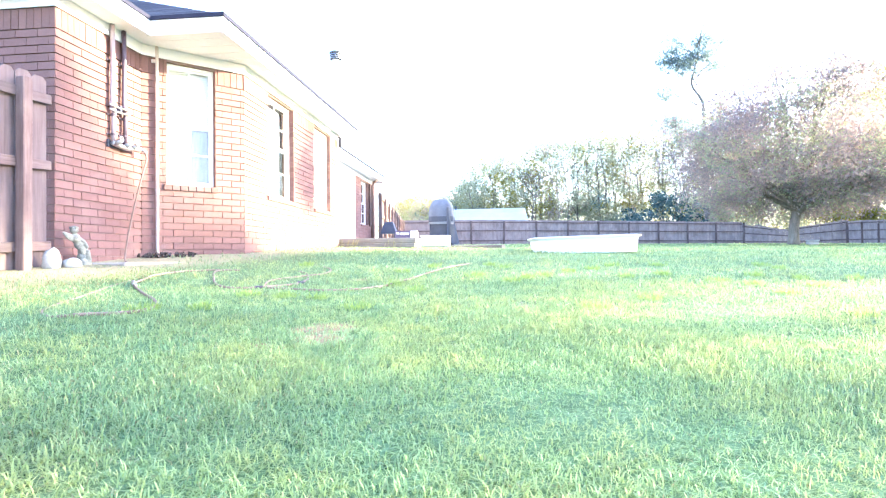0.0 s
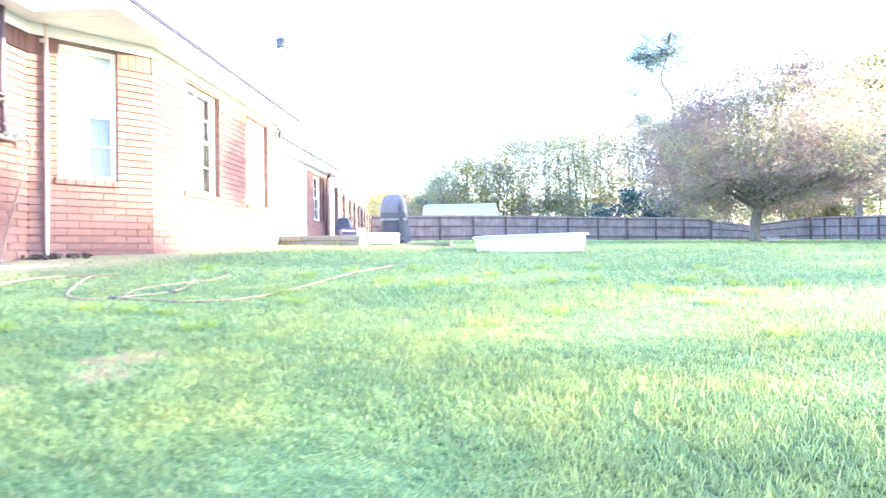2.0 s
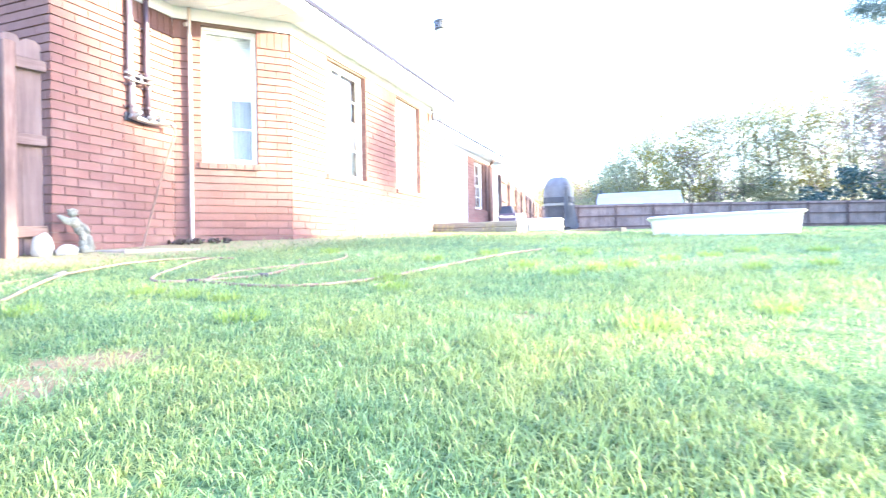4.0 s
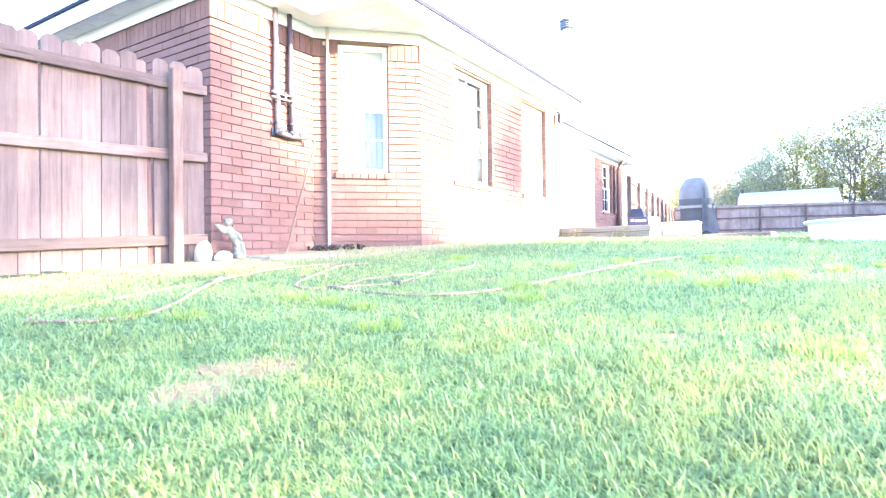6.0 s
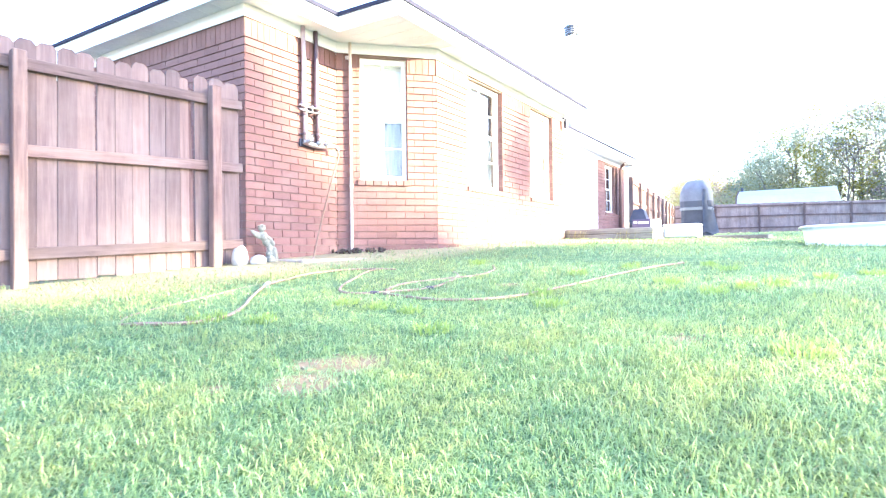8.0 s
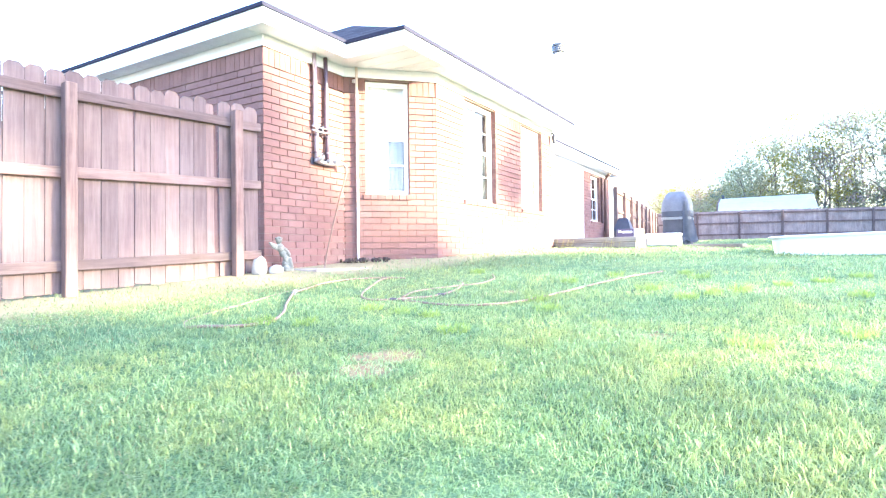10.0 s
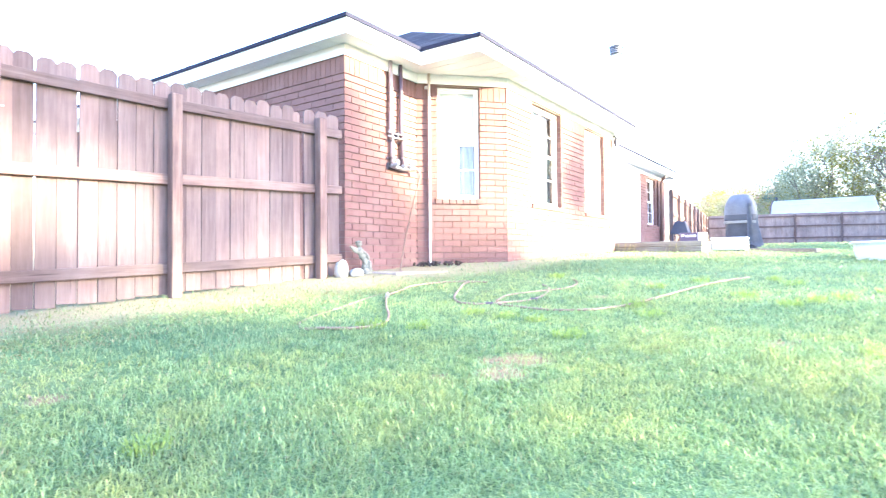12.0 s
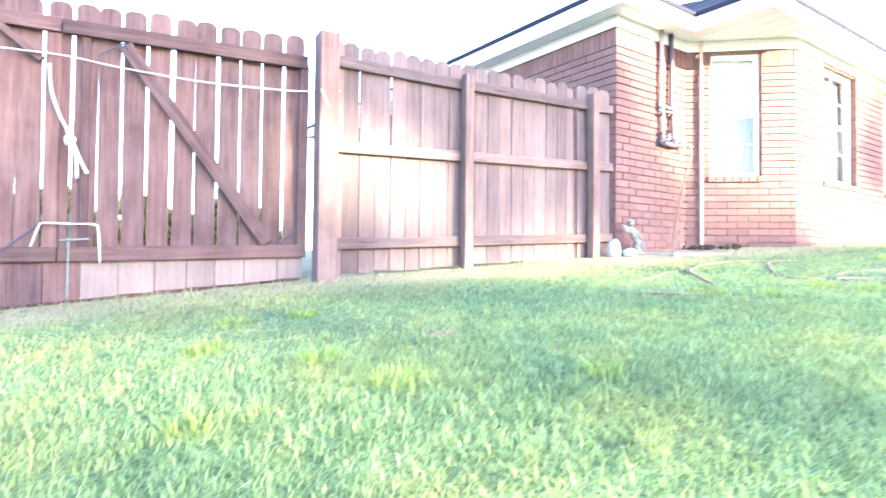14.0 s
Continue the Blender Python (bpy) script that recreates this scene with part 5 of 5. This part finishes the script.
# ---- trees ----
def leaves(name, centres, per, size, material, parent, seed, droop=0.3, kind="stuff"):
    """Leaf pairs scattered in clumps: each clump is (x, y, z, rx, rz); one mesh."""
    rgn = np.random.default_rng(seed)
    c = np.repeat(np.array(centres)[:, :3], per, axis=0)
    rad = np.repeat(np.array(centres)[:, 3:5], per, axis=0)
    n = len(c)
    d = rgn.normal(size=(n, 3))
    d /= np.linalg.norm(d, axis=1, keepdims=True)
    k = rgn.uniform(0.25, 1.0, (n, 1)) ** 0.45
    pos = c + d * k * np.stack([rad[:, 0], rad[:, 0], rad[:, 1]], -1)
    u = rgn.normal(size=(n, 3))
    u /= np.linalg.norm(u, axis=1, keepdims=True)
    w = np.cross(u, rgn.normal(size=(n, 3)))
    w /= np.linalg.norm(w, axis=1, keepdims=True)
    s = size * rgn.uniform(0.6, 1.35, (n, 1))
    u, w = u * s, w * s * 0.62
    mid = np.cross(u, w)
    mid = mid / np.linalg.norm(mid, axis=1, keepdims=True) * s * 0.22
    v = np.stack([pos - u, pos - w + mid, pos + u, pos + w + mid], 1).reshape(-1, 3)
    idx = np.arange(n * 4)
    ob = quick_mesh(name, v, 4, idx, material, parent)
    if kind:
        ob["kind"] = kind
    return ob


def limb(a, b, r0, r1, rg, bend=0.12, n=6):
    a, b = Vector(a), Vector(b)
    L = (b - a).length
    pts = []
    o = Vector((rg.uniform(-1, 1), rg.uniform(-1, 1), rg.uniform(-0.4, 0.4))) * L * bend
    for i in range(n + 1):
        k = i / n
        pts.append(a.lerp(b, k) + o * math.sin(k * math.pi) + Vector((rg.uniform(-1, 1), rg.uniform(-1, 1), 0)) * L * 0.012)
    return pts, [lerp(r0, r1, i / n) for i in range(n + 1)]


def spread_tree(name, x, y, height, radius, trunk_h, trunk_r, mats, label, seed, clumps, per, leaf, bark, base=0.28, lean=(0, 0), dome=0.52, puff=1.0, round_crown=False):
    """A tree with a forked trunk, limbs that reach out to the clumps of its crown, and gaps between them."""
    rg = random.Random(seed)
    z0 = gz(x, y) - 0.1
    t = empty(name, Matrix.Translation((x, y, z0)), label, "tree")
    bm = bmesh.new()
    fork = Vector((lean[0] * 0.3, lean[1] * 0.3, trunk_h))
    pts = [(0, 0, 0), (0.01, 0, trunk_h * 0.25), (0.03, 0.01, trunk_h * 0.6), tuple(fork)]
    tube(pts, 0, 12, bm=bm, taper=[trunk_r * 1.35, trunk_r * 1.02, trunk_r * 0.95, trunk_r * 0.9])
    part("trunk", bm, bark, t, smooth=True)
    cl = []
    groups = {k: [] for k in range(len(mats))}
    for i in range(clumps):
        a = rg.uniform(0, 2 * math.pi)
        rr = radius * math.sqrt(rg.uniform(0.02, 1.0))
        zlow = height * base + 0.10 * height * rg.random() * min(1, dome * 2)
        ztop = height * (1 - dome * (rr / radius) ** 2.2) * rg.uniform(1 - 0.27 * dome, 1.0 + 0.08 * dome)
        zz = lerp(zlow, ztop, rg.random() ** 0.75)
        if round_crown:
            up = rg.uniform(-1, 1)
            k = rg.uniform(0.25, 1.0) ** 0.5
            ring = math.sqrt(1 - up * up)
            rr = radius * ring * k * rg.uniform(0.85, 1.05)
            zz = height * (base + (1 - base) * (0.40 + (0.60 if up > 0 else 0.40) * up * k))
        c = (rr * math.cos(a) + lean[0], rr * math.sin(a) + lean[1], zz, puff * radius * rg.uniform(0.11, 0.21), puff * radius * rg.uniform(0.08, 0.15))
        cl.append(c)
        groups[min(len(mats) - 1, int(rg.random() ** 1.4 * len(mats) * (0.55 + 0.7 * (zz / height))))].append(c)
    big = rg.sample(cl, min(len(cl), 13 if not round_crown else 24))
    for c in big:
        mid = Vector(c[:3]) * 0.5 + fork * 0.45
        mid.z = lerp(fork.z, c[2], 0.55)
        p1, r1 = limb(fork, mid, trunk_r * 0.55, trunk_r * 0.3, rg)
        p2, r2_ = limb(mid, c[:3], trunk_r * 0.3, trunk_r * 0.06, rg)
        b = tube(p1 + p2[1:], 0, 7, taper=r1 + r2_[1:])
        near = sorted(cl, key=lambda q: (Vector(q[:3]) - mid).length)[1:6]
        for q in near:
            p3, r3 = limb(mid, q[:3], trunk_r * 0.16, trunk_r * 0.03, rg, 0.18, 4)
            tube(p3, 0, 5, bm=b, taper=r3)
        part("limb", b, bark, t, smooth=True)
    for k, g in groups.items():
        if g:
            leaves("crown", g, per, leaf, mats[k], t, seed * 13 + k, kind="")
    return t


spread_tree("tree", 9.5, 21.1, 6.35, 4.45, 1.25, 0.17, [LEAF_PLUM, LEAF_PLUM, LEAF_GREEN, LEAF_PLUM], "spreading bronze-leaved ornamental tree with forked pale trunk", 4, 380, 260, 0.041, PALEBARK, base=0.14, lean=(0.45, 0.0), puff=1.05, round_crown=True)


def tall_pine(x, y):
    """A thin, kinked pine with its needles in a few clouds towards one side."""
    z0 = gz(x, y) - 0.1
    rg = random.Random(11)
    t = empty("tree", Matrix.Translation((x, y, z0)), "tall thin pine with clouded needles above the woods", "tree")
    stem = smooth_path([(0.3, 0, 0), (0.1, 0, 5.5), (0.1, 0, 10.8), (-0.05, 0, 12.8), (-0.85, 0.1, 14.3), (-0.45, 0, 16.2), (0.1, 0, 19.2)], 4)
    part("trunk", tube(stem, 0, 9, taper=[lerp(0.22, 0.04, k / (len(stem) - 1)) for k in range(len(stem))]), BARK, t, smooth=True)
    cl = []
    for cx, cz, rx, rz, n in ((-2.4, 16.4, 1.3, 0.9, 22), (-0.9, 17.2, 1.2, 0.9, 18), (0.3, 18.7, 1.0, 0.8, 12), (1.5, 17.5, 1.1, 0.8, 9), (-2.2, 18.0, 1.0, 0.6, 8), (0.9, 16.1, 0.8, 0.7, 6), (-1.3, 15.3, 1.1, 0.6, 9), (1.8, 16.2, 0.8, 0.6, 5), (-2.9, 13.6, 0.8, 0.45, 8), (-3.2, 11.0, 0.9, 0.55, 9), (-2.0, 10.6, 0.7, 0.5, 7), (-0.4, 9.6, 1.2, 0.7, 10)):
        p, rr = limb((-0.4, 0, cz - 1.2), (cx, 0, cz), 0.07, 0.02, rg)
        part("limb", tube(p, 0, 6, taper=rr), BARK, t, smooth=True)
        for k in range(n):
            cl.append((cx + rg.gauss(0, 0.6) * rx, rg.gauss(0, 0.6), cz + rg.gauss(0, 0.6) * rz, rg.uniform(0.6, 1.15), rg.uniform(0.45, 0.8)))
    leaves("crown", cl, 165, 0.072, LEAF_NEEDLE, t, 143, kind="")
    return t


tall_pine(16.95, 53.0)
for i, (x, y, h, r, low, mats) in enumerate((
    (24.5, 40.0, 13, 5.2, 0.26, [LEAF_GREEN, LEAF_YELLOW]), (30.5, 39.0, 16, 5.5, 0.26, [LEAF_DARK, LEAF_GREEN]), (27.0, 25.0, 7.0, 3.6, 0.26, [LEAF_GREEN, LEAF_YELLOW]))):
    spread_tree("tree", x, y, h, r, h * low * 0.8, 0.24, mats, "tall leafy tree behind the side fence", 30 + i, 60, 150, 0.16, BARK, base=low)
# unseen trees added beyond the open side to shade lawn, fence and house foot
# holes left in the row so that sun lands on chosen spots
SUN_GAPS = ((11.88, 10.0, 0.10, 0.45), (12.35, 9.85, 0.26, 0.10), (13.3, 8.88, 1.20, 0.16), (11.75, 7.05, 1.35, 0.55), (11.28, 7.40, 0.52, 0.42), (9.82, 7.70, 0.25, 0.05))


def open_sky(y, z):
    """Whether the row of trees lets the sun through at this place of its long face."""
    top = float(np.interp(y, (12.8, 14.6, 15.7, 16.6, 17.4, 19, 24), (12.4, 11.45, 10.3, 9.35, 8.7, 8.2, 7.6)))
    # clump added to shade the brick pier between the garden windows
    pier_shade = 18.65 < y < 19.45 and 9.85 < z < 11.2
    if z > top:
        return not pier_shade
    return any(((y - cy) / (ry + 0.22)) ** 2 + ((z - cz) / (rz + 0.22)) ** 2 < 1 for cy, cz, ry, rz in SUN_GAPS)


def shade_tree(y0, width, seed):
    """One unseen tree of the row: a trunk, limbs and leaf clumps placed to block the sun."""
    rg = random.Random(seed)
    t = empty("tree", Matrix.Translation((27.0, y0, gz(27, y0) - 0.1)), "unseen leafy tree added behind the side fence to cast shade", "tree")
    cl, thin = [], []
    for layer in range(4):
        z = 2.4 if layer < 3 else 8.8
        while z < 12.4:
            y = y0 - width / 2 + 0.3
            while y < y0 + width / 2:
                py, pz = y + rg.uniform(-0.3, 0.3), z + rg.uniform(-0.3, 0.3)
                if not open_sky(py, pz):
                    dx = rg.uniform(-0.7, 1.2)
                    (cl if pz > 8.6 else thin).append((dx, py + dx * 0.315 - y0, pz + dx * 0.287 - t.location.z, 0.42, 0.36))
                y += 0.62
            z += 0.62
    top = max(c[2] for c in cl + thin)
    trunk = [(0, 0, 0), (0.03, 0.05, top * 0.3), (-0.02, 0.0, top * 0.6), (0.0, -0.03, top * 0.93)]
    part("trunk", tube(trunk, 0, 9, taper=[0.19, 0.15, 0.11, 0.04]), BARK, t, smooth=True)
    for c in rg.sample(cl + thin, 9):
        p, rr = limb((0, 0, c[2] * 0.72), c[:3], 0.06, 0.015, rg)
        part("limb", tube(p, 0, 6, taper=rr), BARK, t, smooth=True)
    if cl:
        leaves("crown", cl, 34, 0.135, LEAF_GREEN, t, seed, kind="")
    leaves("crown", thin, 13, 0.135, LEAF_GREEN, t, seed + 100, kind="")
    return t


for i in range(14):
    shade_tree(4.2 + 2.3 * i, 2.3, 50 + i)


def shrub(x, y, h, r, mat, label, seed, name="shrub"):
    rg = random.Random(seed)
    t = empty(name, Matrix.Translation((x, y, gz(x, y) - 0.05)), label, "shrub")
    cl = []
    for i in range(34):
        a, q = rg.uniform(0, 6.283), r * math.sqrt(rg.random())
        zz = h * rg.uniform(0.12, 1.0) * (1 - 0.45 * (q / r) ** 2)
        cl.append((q * math.cos(a), q * math.sin(a), zz, r * 0.26, h * 0.15))
    b = bmesh.new()
    for c in cl[:12]:
        p, rr = limb((0, 0, 0), c[:3], 0.05, 0.015, rg)
        tube(p, 0, 5, bm=b, taper=rr)
    part("stems", b, BARK, t)
    leaves("foliage", cl, 90, 0.13, mat, t, seed, kind="")
    return t


shrub(12.6, 50.2, 4.6, 3.0, LEAF_TEAL, "dark blue-green bush behind the far fence", 3)
shrub(26.2, 47.8, 3.6, 2.2, LEAF_YELLOW, "sunlit yellow-green bush behind the fence corner", 8)
for k, (x, y, h) in enumerate(((-9.6, -0.9, 1.25), (-9.2, 0.25, 1.15), (-9.5, 1.25, 1.0), (-9.3, 2.2, 0.95))):
    shrub(x, y, h, 0.75, LEAF_YELLOW, "dry yellowish bush on the street side of the gate", 60 + k)
shrub(16.2, 50.4, 3.9, 2.0, LEAF_GREEN, "green bush behind the far fence", 5)


def woods():
    """The far woods behind the fence: trunks and leaf clumps with an uneven skyline."""
    rg = random.Random(21)
    w = empty("woods", Matrix(), "hazy mixed woods with uneven skyline behind the far fence", "woods", kind="stuff")
    tr = bmesh.new()
    groups = {0: [], 1: [], 2: [], 3: []}

    def skyline(x):
        return float(np.interp(x, (-16, -9, -5.5, -3.6, -1.6, 0.4, 4, 6.5, 9.5, 12, 14.5, 18, 26, 34, 44), (4.8, 5.6, 5.6, 7.2, 9.9, 10.5, 11.1, 12.6, 13.4, 13.8, 12.8, 13.0, 12.0, 12.8, 12.0)))

    for i in range(140):
        x = -17 + i * 0.448 + rg.uniform(-0.6, 0.6)
        y = 57 + rg.uniform(0, 9) + max(0, (-4 - x)) * 2.0 - max(0, x - 24) * 0.8
        h = skyline(x * 57 / y) * y / 57 * rg.uniform(0.78, 1.04)
        z = gz(x, y)
        p, rr = limb((x, y, z), (x + rg.uniform(-0.6, 0.6), y, z + h * 0.80), 0.09, 0.03, rg, 0.05)
        tube(p, 0, 6, bm=tr, taper=rr)
        for k in range(4):
            q = p[2 + k % 4]
            e = q + Vector((rg.uniform(-1.8, 1.8), rg.uniform(-1, 1), rg.uniform(0.4, 2.0)))
            p2, r2_ = limb(q, e, 0.06, 0.015, rg, 0.1, 3)
            tube(p2, 0, 5, bm=tr, taper=r2_)
        g = rg.choices((0, 0, 0, 0, 2, 3), k=1)[0]
        for k in range(20):
            a = rg.random()
            spread = 2.7 * (1 - 0.5 * a)
            gg = g if rg.random() < 0.75 else rg.choice((0, 3))
            groups[gg].append((x + rg.gauss(0, 0.75) * spread, y + rg.gauss(0, 0.8), z + h * (0.10 + 0.88 * a), rg.uniform(0.8, 1.5), rg.uniform(0.7, 1.25)))
    for i in range(420):
        x = rg.uniform(-18, 46)
        y = 55.5 + rg.uniform(0, 5) + max(0, (-4 - x)) * 2.0 - max(0, x - 24) * 0.8
        groups[rg.choice((0, 0, 0, 1, 2, 3))].append((x, y, gz(x, y) + rg.uniform(0.4, 4.6), rg.uniform(0.6, 1.1), rg.uniform(0.5, 0.9)))
    part("trunks", tr, BARK, w)
    for k, mat in enumerate((LEAF_GREEN, LEAF_DARK, LEAF_PLUM, LEAF_YELLOW)):
        leaves("foliage", groups[k], 120, 0.085, mat, w, 70 + k)


woods()


# ---- lawn ----
def blades(name, n, area, length, width, material, seed, label="", parent=None, clump=None, avoid=(), thin=True, fade=0.0):
    """n bent grass blades over an area (x0, x1, y0, y1), or round a clump (x, y, radius)."""
    rgn = np.random.default_rng(seed)
    if clump:
        r = clump[2] * np.sqrt(rgn.uniform(0, 1, n))
        a = rgn.uniform(0, 2 * np.pi, n)
        x, y = clump[0] + r * np.cos(a), clump[1] + r * np.sin(a)
    else:
        x, y = rgn.uniform(area[0], area[1], n), rgn.uniform(area[2], area[3], n)
    keep = np.ones(n, bool)
    for px, py, pr in (PATCHES if thin else ()):
        keep &= (np.hypot(x - px, y - py) > pr * rgn.uniform(0.55, 1.3, n)) | (rgn.random(n) < 0.32)
    wall = np.where(y < 6.3, -4.42, np.where(y < 7.165, -4.42 + (y - 6.3) * 0.97, np.where(y < 11.4, -3.56, -4.42)))
    keep &= ~((y > 5.0) & (y < 18.6) & (x < wall + 0.03))
    keep &= ~((x > -4.38) & (x < -3.6) & (y > 5.25) & (y < 6.15))
    keep &= ~((x > -4.4) & (x < -2.0) & (y > 11.46) & (y < 18.2))
    for a0, a1, b0, b1 in avoid:
        keep &= ~((x > a0) & (x < a1) & (y > b0) & (y < b1))
    # sparse along the foot of the fence
    if not clump:
        keep &= (x - 0.22 * y > -4.45 + rgn.normal(0, 0.25, n)) | (rgn.random(n) < 0.42)
    scale = np.ones(n)
    if fade:
        # thinner and broader with distance from the strip where the lawn is seen closest
        k = np.clip((x * 0.8 + (y - 0.0) * 1.9) / 4.25, 0, 1)
        far = np.hypot(x - (-0.4 + 0.8 * k), y - (-0.2 + 1.9 * k))
        keep &= rgn.random(n) < np.clip((fade / np.maximum(far, 0.1)) ** 2, 0.06, 1)
        scale = 0.85 + 0.17 * far
    x, y, scale = x[keep], y[keep], scale[keep]
    n = len(x)
    z = ground_z(x, y) - 0.004
    # uneven growth in soft patches
    g = 0.5 + 0.25 * (np.sin(x * 3.1 + 1.3 * np.sin(y * 2.3)) + np.sin(y * 2.7 + 1.7 * np.sin(x * 1.9)))
    L = length * scale ** 0.6 * rgn.uniform(0.45, 1.15, n) * (0.70 + 0.45 * g)
    W = width * scale * rgn.uniform(0.6, 1.25, n)
    a = rgn.uniform(0, 2 * np.pi, n)
    lean = rgn.uniform(0.25, 1.85, n)
    if clump:
        a = np.arctan2(y - clump[1], x - clump[0]) + rgn.normal(0, 0.6, n)
        lean = rgn.uniform(0.1, 0.9, n)
    dx, dy = np.cos(a), np.sin(a)
    sx, sy = -dy, dx
    tw = rgn.uniform(-0.5, 0.5, n)
    m1, t1 = L * 0.55, L
    p = np.stack([x, y, z], -1)
    side = np.stack([sx, sy, tw * 0.3], -1) * W[:, None] * 0.5
    mid = p + np.stack([dx * lean * m1 * 0.55, dy * lean * m1 * 0.55, m1 * (1.0 - 0.18 * lean)], -1)
    tip = p + np.stack([dx * lean * t1 * 0.95, dy * lean * t1 * 0.95, t1 * (1.0 - 0.44 * lean)], -1)
    v = np.stack([p - side * 0.7, p + side * 0.7, mid + side, mid - side, tip], 1).reshape(-1, 3)
    b = np.arange(n) * 5
    idx = np.stack([b, b + 1, b + 2, b, b + 2, b + 3, b + 3, b + 2, b + 4], -1).ravel()
    ob = quick_mesh(name, v, 3, idx, material, parent)
    if label:
        tagged(ob, label, "grass", kind="stuff")
    return ob


HOME = (-5.4, 6.2, -1.6, 9.0)
blades("lawn_grass", 1200000, HOME, 0.046, 0.0031, GRASS, 1, "short bright green lawn grass", fade=1.5)
blades("lawn_grass", 150000, HOME, 0.036, 0.0030, DRYGRASS, 6, "dry straw-coloured blades in the lawn", fade=1.4)
blades("lawn_grass", 230000, (-2.4, 2.6, -0.2, 5.2), 0.051, 0.0036, BROADLEAF, 12, "taller bright blades in the lawn", fade=1.0)
blades("lawn_grass", 16000, (-5.1, -3.1, -0.8, 5.3), 0.034, 0.0060, DRYGRASS, 9, "dry straw at the foot of the fence", thin=False)
blades("lawn_grass", 105000, (-4.2, 12.0, 8.6, 22.0), 0.052, 0.014, GRASS, 3, "green lawn grass farther up the lawn")
blades("lawn_grass", 14000, (-5.6, 22.0, -6.8, -1.45), 0.07, 0.030, GRASS, 7, "green lawn grass behind the start of the walk")
blades("lawn_grass", 16000, (6.0, 22.0, -1.5, 8.8), 0.07, 0.034, GRASS, 8, "green lawn grass beside the open side")
blades("lawn_grass", 34000, (-7.2, 22.0, 22.0, 46.0), 0.09, 0.06, GRASS, 4, "green lawn grass near the far fence")

TUFTS = ((0.3, 3.58), (1.73, 3.44), (1.78, 4.43), (2.34, 5.43), (1.56, 5.16), (1.75, 4.91), (2.23, 4.92), (2.82, 5.49), (1.43, 6.61), (1.23, 5.64), (2.04, 5.62), (2.58, 6.35), (2.54, 6.72), (0.73, 3.97), (-0.18, 4.98), (-0.03, 5.24), (-0.5, 5.33), (-1.22, 5.57), (-1.1, 4.55), (-0.41, 6.44), (-0.25, 6.15), (-0.98, 6.16), (0.12, 5.42), (0.39, 5.79), (-0.89, 4.21), (0.65, 6.09), (0.92, 6.51), (0.84, 5.37), (-2.23, 3.02), (-1.94, 3.12), (-1.65, 3.68), (-1.44, 3.66), (-1.1, 3.36), (-2.29, 5.89), (-1.92, 3.69), (-1.53, 1.27), (-3.23, 0.72), (-3.17, 1.04), (-2.71, 0.48), (-1.82, 0.24), (-1.85, 0.78), (-2.28, 0.73))
for i, (x, y) in enumerate(TUFTS):
    r = (0.12, 0.09, 0.10, 0.08)[i % 4]
    t = blades("grass_tuft", 130, None, 0.066, 0.0060, TUFTLEAF, 200 + i, "", None, clump=(0, 0, r * 0.85), thin=False)
    zoff = gz(0, 0)
    t.matrix_world = Matrix.Translation((x, y, gz(x, y) - zoff))
    tagged(t, "bright green tuft of broad grass standing above the lawn", "grass tuft", "grass tufts on the lawn")

# scattered crumbs of soil on the worn spots
crumbs = bmesh.new()
rgc = random.Random(31)
for px, py, pr in PATCHES:
    for k in range(int(9 * pr / 0.17)):
        a, q = rgc.uniform(0, 6.283), pr * math.sqrt(rgc.random()) * 1.1
        x, y = px + q * math.cos(a), py + q * math.sin(a)
        s = rgc.uniform(0.003, 0.009)
        box(crumbs, -s, -s * 0.7, -s * 0.5, s, s * 0.7, s * 0.5, 0, pose(x, y, gz(x, y) + s * 0.3, rgc.uniform(0, 90), rgc.uniform(0, 90), rgc.uniform(0, 180)))
tagged(finish("soil_crumbs", crumbs, plain("dry_soil", (0.22, 0.18, 0.13), 0.95, grain=20, var=0.4)), "crumbs of dry pale soil on the worn lawn", "soil", kind="stuff")

# ---- bricks, laid last ----
for args in LATE_BRICKS:
    lay_bricks(*args)
